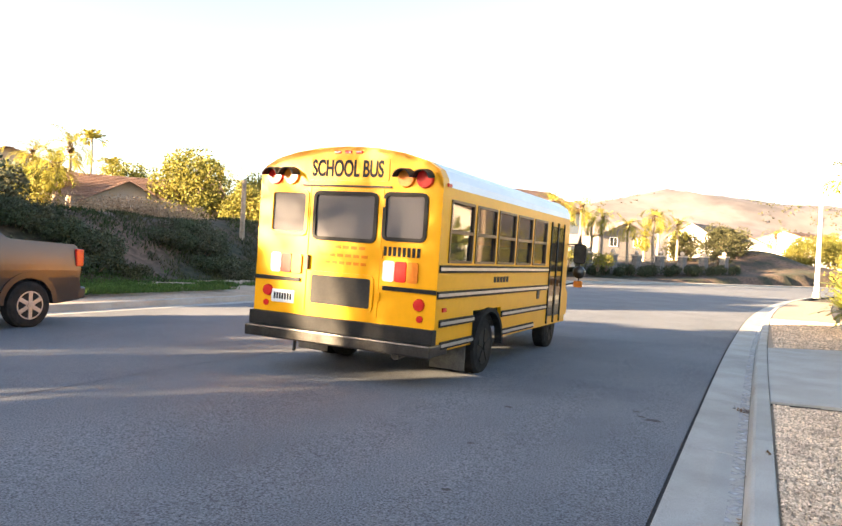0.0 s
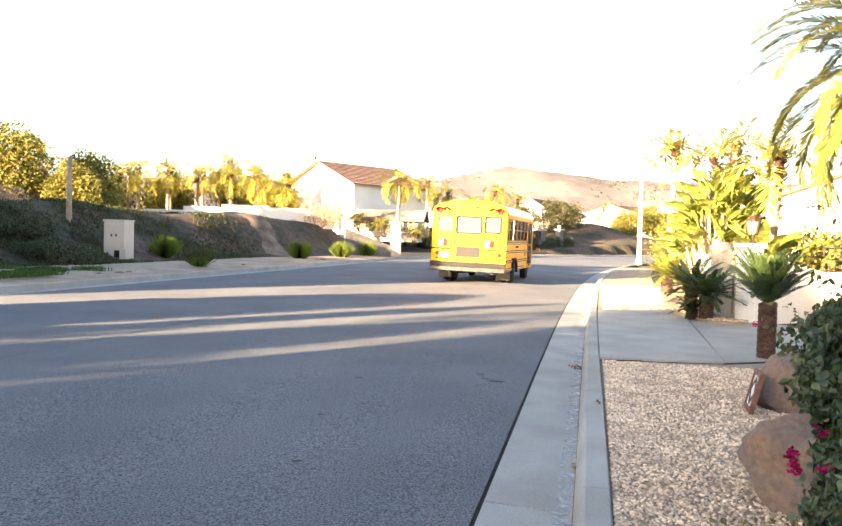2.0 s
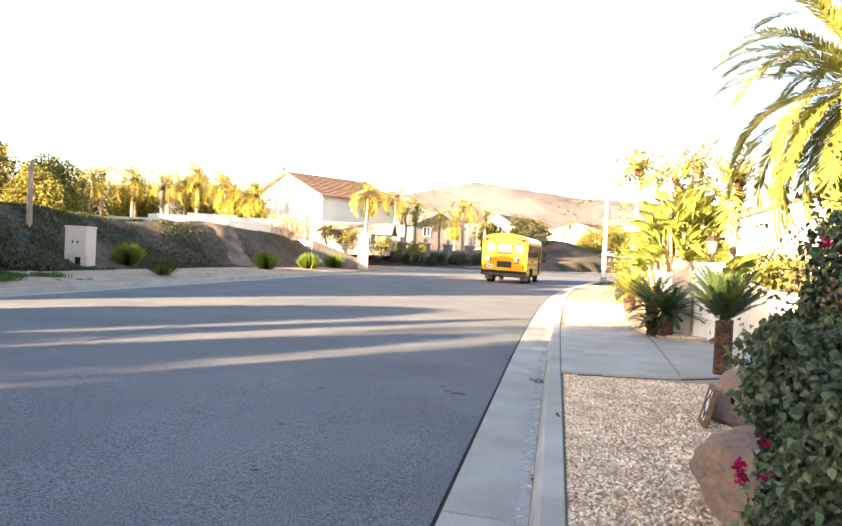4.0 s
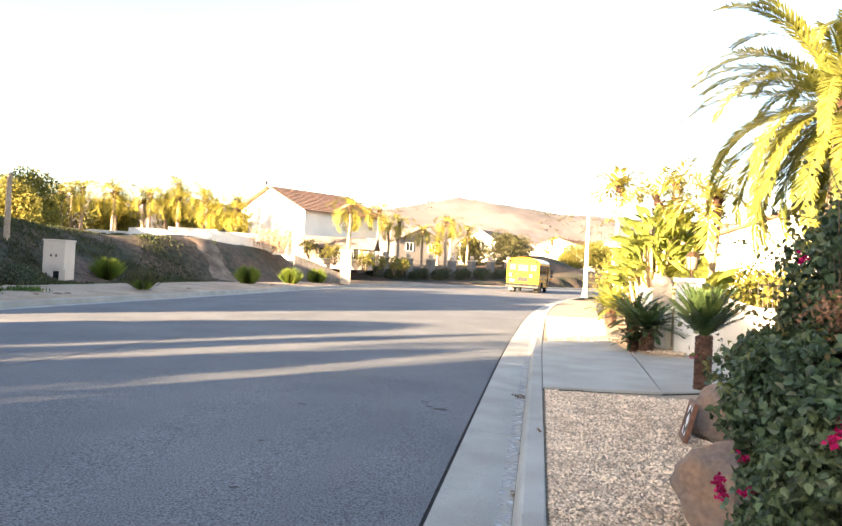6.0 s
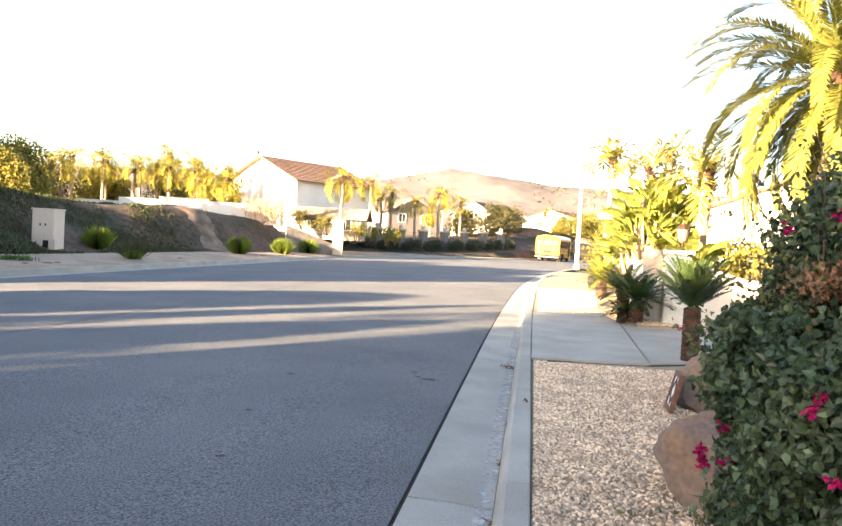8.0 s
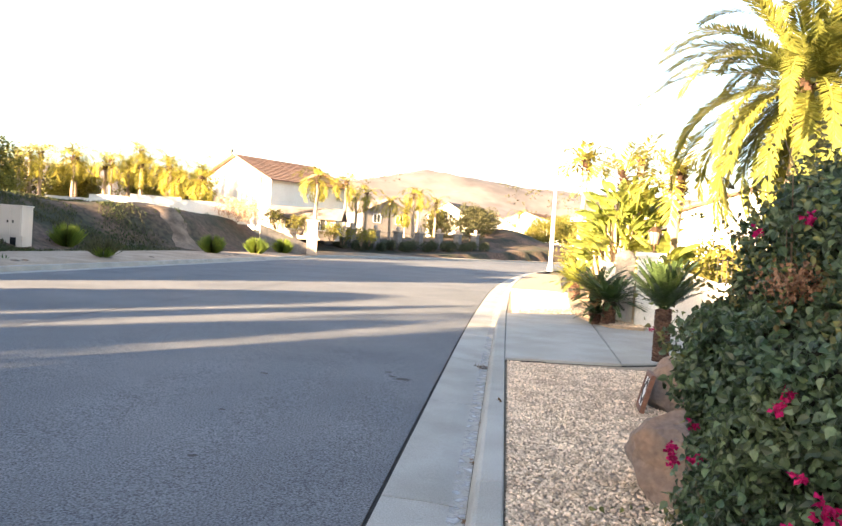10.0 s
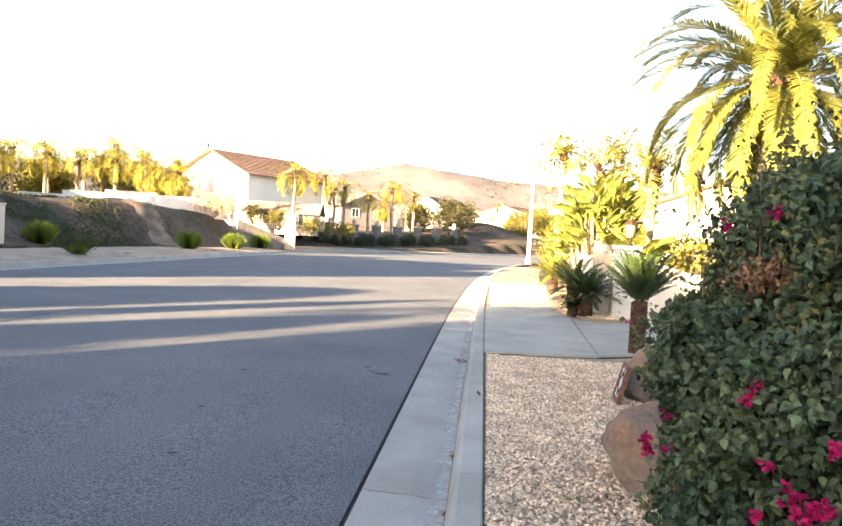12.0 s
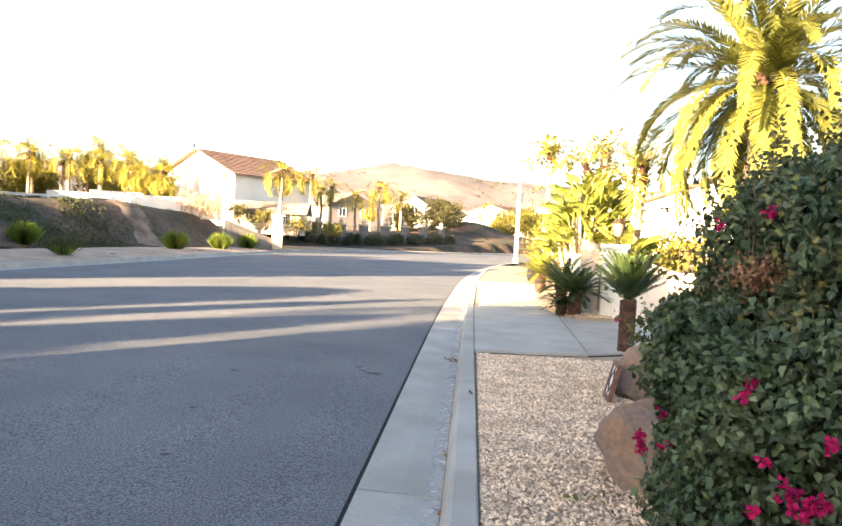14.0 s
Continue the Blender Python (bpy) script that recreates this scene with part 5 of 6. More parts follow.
for i, (x, y, sc) in enumerate(((-18.95, 28.95, 1), (-15.6, 36.5, 1), (-15.0, 41.5, 1), (-14.9, 46.3, 1))):
    if i == 0:
        g1.matrix_basis = pose(x, y, zat(x, y))
    else:
        copy_thing(g1, pose(x, y, zat(x, y), 0, 0, 70 * i))
weed = tuft("dry_weed", 0.85, 0.75, "dry greyish weed clump with thin stalks by the kerb", "olive", 2, 200, "weeds", 0.014)
weed.matrix_basis = pose(-14.6, 24.5, 0.25)
weedg = tuft("green_weed", 0.42, 0.45, "low green weed at the edge of the kerb", "grass", 3, 260, "weeds")
weedg.matrix_basis = pose(-14.45, 24.3, 0.24)
for i in range(16):
    ob = boulder(20 + i, pose(-14.35 - 0.25 * rng.random() - (0 if i % 3 else 1.5 * rng.random()), 15 + 27 * rng.random(), 0.2, 0, 0, 40 * i), (0.14, 0.11, 0.07), "small stone on the dirt verge")

# ---- utility cabinet ----
ub = thing("utility_cabinet", pose(-19.4, 26.25, zat(-19.4, 26.2) - 0.24, 0, 0, 8), "beige metal utility cabinet on the verge", "cabinet")
part("body", box(B(), -0.42, 0.46, -0.42, 0.42, 0.02, 1.68, 0.02), "box", ub)
part("lid", box(B(), -0.45, 0.49, -0.45, 0.45, 1.68, 1.75, 0.02), "box", ub)
part("plinth", box(B(), -0.48, 0.52, -0.48, 0.48, -0.3, 0.02, 0.02), "concrete", ub)
for x0, x1 in ((-0.38, 0.02), (0.05, 0.42)):
    dr = part("door", box(B(), x0, x1, -0.445, -0.42, 0.55, 1.62, 0.008), "box", ub)
    part("handle", box(B(), x1 - 0.12 if x0 < 0 else x0 + 0.06, x1 - 0.06 if x0 < 0 else x0 + 0.12, -0.465, -0.445, 1.05, 1.15, 0.006), "iron", dr)
# no opening is cut; a black box paints the hatch's dark inside
part("hatch", box(B(), 0.05, 0.32, -0.45, -0.42, 0.08, 0.48, 0.006), "black", ub, "black panel painted as the dark of an open hatch")
part("meter_box", box(B(), 0.36, 0.62, -0.60, -0.36, 0.12, 0.55, 0.015), "box", ub)
part("pipe", cyl(B(), (0.1, -0.5, -0.5), (0.1, -0.5, 0.06), 0.05), "box", ub)

# short weathered wooden pole on the crest
wp = thing("wooden_pole", pose(-21.75, 26.15, 1.4), "short weathered grey wooden pole on the slope", "pole")
part("shaft", cyl(B(), (0, 0, 0), (0, 0, 3.2), 0.13, 0.10, 10), "palmbark", wp)

# ---- street lamp ----
sl_ = thing("street_lamp", pose(2.85, 48.4, 0.14), "tall pale concrete street lamp post at the bend", "street lamp")
part("base", cyl(B(), (0, 0, 0), (0, 0, 0.35), 0.24, 0.2, 12), "concrete", sl_)
part("pole", cyl(B(), (0, 0, 0.3), (0, 0, 7.6), 0.145, 0.085, 14), "white", sl_)
part("arm", cyl(B(), (0, 0, 7.5), (-1.7, 0.3, 7.9), 0.045, 0.035, 8), "white", sl_)
part("lamp_head", box(B(), -2.2, -1.6, 0.18, 0.42, 7.84, 7.98, 0.04), "white", sl_)

# ---- hills ----
hx, hy = np.linspace(-1900, 1500, 150), np.linspace(330, 1500, 46)
HX, HY = np.meshgrid(hx, hy)
prof = np.interp(hx, [-1900, -900, -417, -250, -130, -68, -20, 45, 150, 600, 1500], [70, 62, 52, 50, 56, 62, 57, 49.6, 50, 56, 64])
V = []
for j in range(46):
    for i in range(150):
        k = (hy[j] - 330) / (600 - 330)
        amp = min(k, 1) ** 1.3
        n = noise.fractal((hx[i] * 0.012, hy[j] * 0.012, 0.7), 0.8, 2.0, 5)
        z = amp * prof[i] * (1 if k < 1 else 1 - 0.25 * min((hy[j] - 600) / 600, 1)) + (20 * n + 16 * (0.35 - abs(noise.noise((hx[i] * 0.02 + 0.3 * n, hy[j] * 0.006, 3.1))))) * amp * (0.4 if k > 0.8 else 1.0)
        V.append((hx[i], hy[j], z - 3 * (k <= 0)))
F = [(j * 150 + i, j * 150 + i + 1, (j + 1) * 150 + i + 1, (j + 1) * 150 + i) for j in range(45) for i in range(149)]
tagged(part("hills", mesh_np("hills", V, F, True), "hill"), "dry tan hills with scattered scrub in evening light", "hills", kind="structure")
rng.seed(8)
s = Soup()
for i in range(9000):
    x, j = rng.uniform(-1100, 700), rng.uniform(0, 11)
    y = 330 + j * 26
    if noise.noise((x * 0.011, y * 0.02, 9)) < 0.02:
        continue
    k = (y - 330) / 270
    i0, j0 = int((x + 1900) / 3400 * 149), min(int((y - 330) / 1170 * 45), 44)
    fx, fy = (x + 1900) / 3400 * 149 - i0, (y - 330) / 1170 * 45 - j0
    q = [V[(j0 + dj) * 150 + i0 + di][2] for dj, di in ((0, 0), (0, 1), (1, 0), (1, 1))]
    z = (q[0] * (1 - fx) + q[1] * fx) * (1 - fy) + (q[2] * (1 - fx) + q[3] * fx) * fy
    leafy(s, (x, y, z + 0.2), (2.8, 2.8, 1.3), 7, 1.5)
tagged(part("hill_scrub", s.mesh("hill_scrub"), "olive"), "far scrub and trees scattered over the hills", "scrub", kind="stuff")


# ---- school bus ----
def text_mesh(body, size, depth=0.004, wide=1.0, heavy=0.0):
    cu = bpy.data.curves.new("lettering", "FONT")
    cu.body, cu.size, cu.extrude, cu.align_x, cu.align_y, cu.offset = body, size, depth, "CENTER", "CENTER", heavy
    ob = bpy.data.objects.new("lettering", cu)
    me = bpy.data.meshes.new_from_object(ob)
    bpy.data.objects.remove(ob)
    me.transform(Matrix.Diagonal((wide, 1, 1, 1)))
    return me


def rounded(bm, w, h, r, y0, y1, cx, cz, m=None):
    """A rounded rectangle in the x-z plane, from y0 to y1."""
    pts = []
    for sx, sz, a0 in ((1, 1, 0), (-1, 1, 90), (-1, -1, 180), (1, -1, 270)):
        for k in range(4):
            a = radians(a0 + k * 30)
            pts.append((cx + sx * (w / 2 - r) + r * math.cos(a), cz + sz * (h / 2 - r) + r * math.sin(a)))
    a, b = [bm.verts.new((x, y0, z)) for x, z in pts], [bm.verts.new((x, y1, z)) for x, z in pts]
    n = len(pts)
    fs = [bm.faces.new(a), bm.faces.new(b[::-1])] + [bm.faces.new((a[i], b[i], b[(i + 1) % n], a[(i + 1) % n])) for i in range(n)]
    bmesh.ops.recalc_face_normals(bm, faces=fs)
    if m:
        bmesh.ops.transform(bm, matrix=m, verts=a + b)
    return bm


def ring(bm, w, h, r, t, y0, y1, cx, cz):
    """A rounded rectangular frame of thickness t."""
    def loop(w, h, r, y):
        out = []
        for sx, sz, a0 in ((1, 1, 0), (-1, 1, 90), (-1, -1, 180), (1, -1, 270)):
            for k in range(4):
                a = radians(a0 + k * 30)
                out.append(bm.verts.new((cx + sx * (w / 2 - r) + r * math.cos(a), y, cz + sz * (h / 2 - r) + r * math.sin(a))))
        return out
    L = [loop(w, h, r, y1), loop(w, h, r, y0), loop(w - 2 * t, h - 2 * t, max(r - t, 0.01), y0), loop(w - 2 * t, h - 2 * t, max(r - t, 0.01), y1)]
    n = 16
    for A, Bq in zip(L, L[1:] + L[:1]):
        for i in range(n):
            bm.faces.new((A[i], A[(i + 1) % n], Bq[(i + 1) % n], Bq[i]))
    return bm


def wheel_parts(name, parent, x, y, r, width, rimmat, dual=False, spokes=5):
    w = part(name, cyl(B(), (-width / 2, 0, 0), (width / 2, 0, 0), r * 0.62, None, 20), rimmat, parent)
    w.matrix_basis = pose(x, y, r)
    bm = B()
    for x0, x1 in (((-width / 2, -0.02), (0.02, width / 2)) if dual else ((-width / 2, width / 2),)):
        prof = [(x0, r * 0.60), (x0 + 0.01, r * 0.9), (x0 + 0.04, r), (x1 - 0.04, r), (x1 - 0.01, r * 0.9), (x1, r * 0.60)]
        N = 28
        V = [[bm.verts.new((px, pr * math.cos(2 * math.pi * k / N), pr * math.sin(2 * math.pi * k / N))) for px, pr in prof] for k in range(N)]
        for k in range(N):
            for j in range(5):
                bm.faces.new((V[k][j], V[(k + 1) % N][j], V[(k + 1) % N][j + 1], V[k][j + 1]))
    bmesh.ops.recalc_face_normals(bm, faces=bm.faces)
    part("tyre", bm, "rubber", w)
    sx = 1 if x > 0 else -1
    bm = B()
    for k in range(spokes):
        box(bm, sx * width / 2 - 0.012, sx * width / 2 + 0.012, -0.035, 0.035, 0.05, r * 0.6, 0.005, Matrix.Rotation(2 * math.pi * k / spokes, 4, "X"))
    cyl(bm, (sx * (width / 2 - 0.01), 0, 0), (sx * (width / 2 + 0.03), 0, 0), 0.06, None, 12)
    part("spokes", bm, rimmat, w)
    # black disc painted as the shade behind the spokes
    part("hub_shade", cyl(B(), (sx * (width / 2 - 0.03), 0, 0), (sx * (width / 2 + 0.002), 0, 0), r * 0.56, None, 20), "black", w)
    return w


def school_bus():
    e = thing("school_bus", Matrix(), "yellow school bus with black rub rails and a white roof", "school bus")
    HW, L = 1.27, 5.5
    # roof arch profile (x, z) from right eave to left eave
    arch = [(HW, 2.36), (HW - 0.015, 2.46), (HW - 0.07, 2.56), (HW - 0.22, 2.65), (0.75, 2.735), (0.4, 2.79), (0, 2.81)]
    arch = arch + [(-x, z) for x, z in arch[-2::-1]]
    low = [(HW, 0.72)] + arch + [(-HW, 0.72)]
    # rear wall with three window openings, built as bands and columns
    openings = [(-1.07, -0.55, 1.74, 2.25), (-0.42, 0.42, 1.70, 2.24), (0.55, 1.07, 1.74, 2.25)]
    bm = B()
    xs = [-HW, -1.07, -0.55, -0.42, 0.42, 0.55, 1.07, HW]
    box(bm, -HW, HW, 0, 0.04, 0.72, 1.70)
    for a, b in zip(xs, xs[1:]):
        o = [q for q in openings if q[0] == a and q[1] == b]
        if o:
            if o[0][2] > 1.70:
                box(bm, a, b, 0, 0.04, 1.70, o[0][2])
            if o[0][3] < 2.25:
                box(bm, a, b, 0, 0.04, o[0][3], 2.25)
        else:
            box(bm, a, b, 0, 0.04, 1.70, 2.25)
    top = [(HW, 2.25)] + arch + [(-HW, 2.25)]
    va, vb = [bm.verts.new((x, 0, z)) for x, z in top], [bm.verts.new((x, 0.04, z)) for x, z in top]
    bm.faces.new(va)
    bm.faces.new(vb[::-1])
    for i in range(len(top)):
        bm.faces.new((va[i], vb[i], vb[(i + 1) % len(top)], va[(i + 1) % len(top)]))
    # sides: below the windows, and piers between them
    wins = [(0.24 + 0.785 * k, 0.24 + 0.785 * k + 0.70) for k in range(5)]
    for sx in (1, -1):
        x0, x1 = sorted((sx * HW, sx * (HW - 0.05)))
        for a, b, z0 in ((0.04, 1.1, 0.47), (1.1, 2.1, 0.90), (2.1, L, 0.47)):
            box(bm, x0, x1, a, b, z0, 1.50)
        ends = [0.04] + [v for w in wins for v in w] + [L]
        for a, b in zip(ends[::2], ends[1::2]):
            box(bm, x0, x1, a, b, 1.50, 2.24)
        box(bm, x0, x1, 0.04, L, 2.24, 2.37)
    box(bm, -HW, HW, L - 0.05, L, 0.5, 1.3)
    part("body", bm, "yellow", e)
    # floor and inner partition
    part("floor", box(B(), -HW + 0.05, HW - 0.05, 0.05, L - 0.05, 0.72, 0.80), "rubber", e)
    # roof shell: yellow rear rim, white panel ahead
    for nm, y0, y1, mt in (("roof_rim", 0.0, 0.16, "yellow"), ("roof", 0.16, L, "roof")):
        bm = B()
        k = 1.0
        a = [bm.verts.new((x, y0, z + 0.004)) for x, z in arch]
        b = [bm.verts.new((x, y1, z + 0.004)) for x, z in arch]
        ia, ib = [bm.verts.new((x * 0.97, y0, z - 0.05)) for x, z in arch], [bm.verts.new((x * 0.97, y1, z - 0.05)) for x, z in arch]
        for i in range(len(arch) - 1):
            bm.faces.new((a[i], a[i + 1], b[i + 1], b[i]))
            bm.faces.new((ia[i + 1], ia[i], ib[i], ib[i + 1]))
            bm.faces.new((a[i + 1], a[i], ia[i], ia[i + 1]))
            bm.faces.new((b[i], b[i + 1], ib[i + 1], ib[i]))
        bmesh.ops.recalc_face_normals(bm, faces=bm.faces)
        part(nm, bm, mt, e, "" if mt == "yellow" else "white painted roof panel", smooth=False)
    # front cap and windscreen
    bm = B()
    rf = [(HW - 0.02, 1.3)] + [(x * 0.985, z) for x, z in arch] + [(-HW + 0.02, 1.3)]
    f = bm.faces.new([bm.verts.new((x, L - 0.02, z)) for x, z in rf])
    part("front_cap", bm, "yellow", e)
    # hood and van nose
    bm = B()
    prof = [(L - 0.05, 0.45), (6.75, 0.45), (6.82, 0.62), (6.80, 0.95), (6.6, 1.12), (5.95, 1.26), (L + 0.05, 1.34), (L - 0.05, 1.34)]
    va, vb = [bm.verts.new((-0.98, y, z)) for y, z in prof], [bm.verts.new((0.98, y, z)) for y, z in prof]
    bm.faces.new(va)
    bm.faces.new(vb[::-1])
    for i in range(len(prof)):
        bm.faces.new((va[i], vb[i], vb[(i + 1) % len(prof)], va[(i + 1) % len(prof)]))
    bmesh.ops.recalc_face_normals(bm, faces=bm.faces)
    bmesh.ops.bevel(bm, geom=list(bm.edges), offset=0.05, segments=2, affect="EDGES")
    part("hood", bm, "yellow", e)
    # rear windows
    for x0, x1, z0, z1 in openings:
        wd = part("rear_window", ring(B(), x1 - x0 + 0.06, z1 - z0 + 0.06, 0.08, 0.045, -0.018, 0.03, (x0 + x1) / 2, (z0 + z1) / 2), "black" if abs(x0 + x1) < 0.1 or x0 > 0 else "yellow", e)
        part("pane", rounded(B(), x1 - x0, z1 - z0, 0.05, 0.006, 0.014, (x0 + x1) / 2, (z0 + z1) / 2), "rear_glass", wd)
    # emergency door: seams, hinge, handle
    dr = part("emergency_door", box(box(box(B(), -0.52, -0.50, -0.008, 0, 0.80, 2.32), 0.50, 0.52, -0.008, 0, 0.80, 2.32), -0.50, 0.50, -0.008, 0, 2.30, 2.32), "amber", e, "yellow rear door seam")
    dr.data.materials[0] = M["yellow"]
    part("drip_rail", box(B(), -0.62, 0.62, -0.03, 0.0, 2.325, 2.345, 0.004), "iron", dr)
    part("door_handle", box(B(), -0.50, -0.46, -0.04, 0.0, 1.30, 1.48, 0.008), "iron", dr)
    part("hinge", box(box(box(B(), 0.52, 0.55, -0.02, 0, 1.0, 1.1), 0.52, 0.55, -0.02, 0, 1.5, 1.6), 0.52, 0.55, -0.02, 0, 2.1, 2.2), "yellow", dr)
    part("vent_window", rounded(B(), 0.84, 0.36, 0.05, -0.012, 0.0, 0, 1.07), "mesh", e, "dark grey lower door panel")
    part("vent_trim", ring(B(), 0.92, 0.44, 0.07, 0.045, -0.016, 0.0, 0, 1.07), "yellow", e)
    # header sign
    hb = part("header_panel", rounded(B(), 1.14, 0.27, 0.03, -0.010, 0.0, 0, 2.535), "yellow", e)
    me = text_mesh("SCHOOL BUS", 0.275, 0.003, 0.60, 0.008)
    me.materials.append(M["black"])
    tx = part("lettering", me, "black", hb)
    tx.matrix_basis = pose(0, -0.014, 2.535, 90, 0, 0)
    # warning lamps with hoods
    for x in (-1.04, -0.80, 0.80, 1.04):
        c = part("warning_lamp", cyl(B(), (x, -0.035, 2.46 - 0.02 * abs(x)), (x, 0, 2.46 - 0.02 * abs(x)), 0.10, 0.11, 20), "red" if abs(x) > 0.9 else "amber", e)
        bm = B()
        for k in range(9):
            a0, a1 = radians(10 + 160 * k / 9), radians(10 + 160 * (k + 1) / 9)
            zc = 2.46 - 0.02 * abs(x)
            pts = [(x + 0.118 * math.cos(a), zc + 0.118 * math.sin(a)) for a in (a0, a1)]
            f = bm.faces.new([bm.verts.new(v) for v in ((pts[0][0], 0, pts[0][1]), (pts[1][0], 0, pts[1][1]), (pts[1][0], -0.15, pts[1][1] - 0.02), (pts[0][0], -0.15, pts[0][1] - 0.02))])
        bmesh.ops.remove_doubles(bm, verts=bm.verts, dist=0.001)
        bmesh.ops.solidify(bm, geom=bm.faces[:], thickness=0.012)
        part("hood", bm, "black", c)
    for x in (-0.15, 0, 0.15):
        part("marker_lamp", box(B(), x - 0.045, x + 0.045, -0.02, 0.0, 2.725, 2.76, 0.008), "red", e)
    # tail lamps
    for sx in (-1, 1):
        for k, mt in enumerate(("clear", "red", "amber")):
            x = sx * 0.80 + (k - 1) * 0.155
            part("tail_lamp", rounded(B(), 0.145, 0.24, 0.03, -0.022, 0.0, x, 1.36), mt, e)
        part("stop_lamp", cyl(B(), (sx * 1.06, -0.03, 1.0), (sx * 1.06, 0, 1.0), 0.065, 0.075, 16), "red", e)
        part("reflector", cyl(B(), (sx * 1.08, -0.012, 0.84), (sx * 1.08, 0, 0.84), 0.04, None, 14), "red", e)
    part("number_plate", box(B(), -1.0, -0.66, -0.012, 0, 0.86, 1.02, 0.004), "clear", e)
    bm = B()
    for k in range(7):
        box(bm, -0.96 + 0.04 * k, -0.935 + 0.04 * k, -0.016, -0.012, 0.90, 0.98)
    part("plate_bars", bm, "black", e)
    for k in range(8):
        part("number_bar", box(B(), 0.56 + 0.062 * k, 0.60 + 0.062 * k, -0.006, 0, 1.535, 1.645), "black", e)
    for z, x0, x1 in ((1.60, -0.34, 0.34), (1.50, -0.30, 0.38), (1.41, -0.24, 0.36)):
        for k in range(6):
            part("notice_bar", box(B(), x0 + (x1 - x0) * k / 6, x0 + (x1 - x0) * (k + 0.72) / 6, -0.004, 0, z - 0.018, z + 0.018), "amber", e)
    # rear rails, skirt, bumper
    for x0, x1 in ((-HW, -0.58), (0.58, HW)):
        rl = part("rear_rail", box(B(), x0, x1, -0.022, 0, 1.135, 1.185, 0.006), "black", e)
    part("skirt", box(B(), -HW - 0.01, HW + 0.01, -0.07, 0.05, 0.56, 0.735, 0.012), "black", e)
    bm = B()
    box(bm, -HW - 0.02, HW + 0.02, -0.13, -0.05, 0.42, 0.565, 0.02)
    box(bm, -HW - 0.02, -HW + 0.04, -0.10, 0.35, 0.43, 0.56, 0.02)
    box(bm, HW - 0.04, HW + 0.02, -0.10, 0.35, 0.43, 0.56, 0.02)
    part("bumper", bm, "chrome", e, "worn steel rear bumper")
    part("chassis", box(box(B(), -0.45, -0.35, 0.0, 6.3, 0.40, 0.55), 0.35, 0.45, 0.0, 6.3, 0.40, 0.55), "black", e)
    part("fuel_tank", box(B(), -0.7, -0.1, 0.25, 1.0, 0.34, 0.6, 0.06), "black", e)
    part("tow_hook", cyl(B(), (-0.6, -0.02, 0.28), (-0.6, 0.0, 0.5), 0.02, None, 8), "iron", e)
    part("exhaust", cyl(B(), (0.85, -0.1, 0.40), (0.75, 1.0, 0.42), 0.045, None, 12), "chrome", e)
    part("axle", cyl(B(), (-1.0, 1.6, 0.39), (1.0, 1.6, 0.39), 0.07, None, 10), "black", e)
    # side windows, rails, lamps
    for sx in (1, -1):
        for a, b in wins:
            y0, z0, h = (a + b) / 2, 1.87, 0.74
            m = Matrix.Translation((sx * HW, y0, 0)) @ Matrix.Rotation(radians(90 * sx), 4, "Z")
            bm = B()
            ring(bm, b - a, h, 0.04, 0.03, -0.012, 0.05, 0, z0)
            box(bm, -(b - a) / 2, (b - a) / 2, -0.014, 0.04, z0 - 0.02, z0 + 0.02)
            bmesh.ops.transform(bm, matrix=m, verts=bm.verts)
            wd = part("side_window", bm, "bronze", e)
            for zc in (z0 - h / 4, z0 + h / 4):
                bm = box(B(), -(b - a) / 2 + 0.03, (b - a) / 2 - 0.03, 0.012 if zc > z0 else 0.022, 0.018 if zc > z0 else 0.028, zc - h / 4 + 0.02, zc + h / 4 - 0.02)
                bmesh.ops.transform(bm, matrix=m, verts=bm.verts)
                part("pane", bm, "glass", wd)
        for z, a, b in ((1.43, 0.02, 4.25), (1.13, 0.0, 4.28), (0.80, 0.1, 1.10), (0.80, 2.1, 4.25), (0.54, 0.15, 1.10), (0.54, 2.1, 3.6)):
            x0, x1 = sorted((sx * HW, sx * (HW + 0.022)))
            rl = part("rub_rail", box(B(), x0, x1, a, b, z - 0.045, z + 0.045, 0.006), "black", e)
            x0, x1 = sorted((sx * (HW + 0.022), sx * (HW + 0.03)))
            part("rail_strip", box(B(), x0, x1, a + 0.01, b - 0.01, z - 0.018, z + 0.018), "rim", rl)
        bm = B()
        for k in range(14):
            a0, a1 = math.pi * k / 14, math.pi * (k + 1) / 14
            for r0, r1 in ((0.47, 0.53),):
                q = [(1.6 + r0 * math.cos(a0), 0.39 + r0 * math.sin(a0)), (1.6 + r1 * math.cos(a0), 0.39 + r1 * math.sin(a0)), (1.6 + r1 * math.cos(a1), 0.39 + r1 * math.sin(a1)), (1.6 + r0 * math.cos(a1), 0.39 + r0 * math.sin(a1))]
                A = [bm.verts.new((sx * (HW + 0.05), y, z)) for y, z in q]
                C = [bm.verts.new((sx * (HW - 0.05), y, z)) for y, z in q]
                bm.faces.new(A)
                for i in range(4):
                    bm.faces.new((A[i], C[i], C[(i + 1) % 4], A[(i + 1) % 4]))
        bmesh.ops.remove_doubles(bm, verts=bm.verts, dist=0.001)
        bmesh.ops.recalc_face_normals(bm, faces=bm.faces)
        part("wheel_arch", bm, "rubber", e)
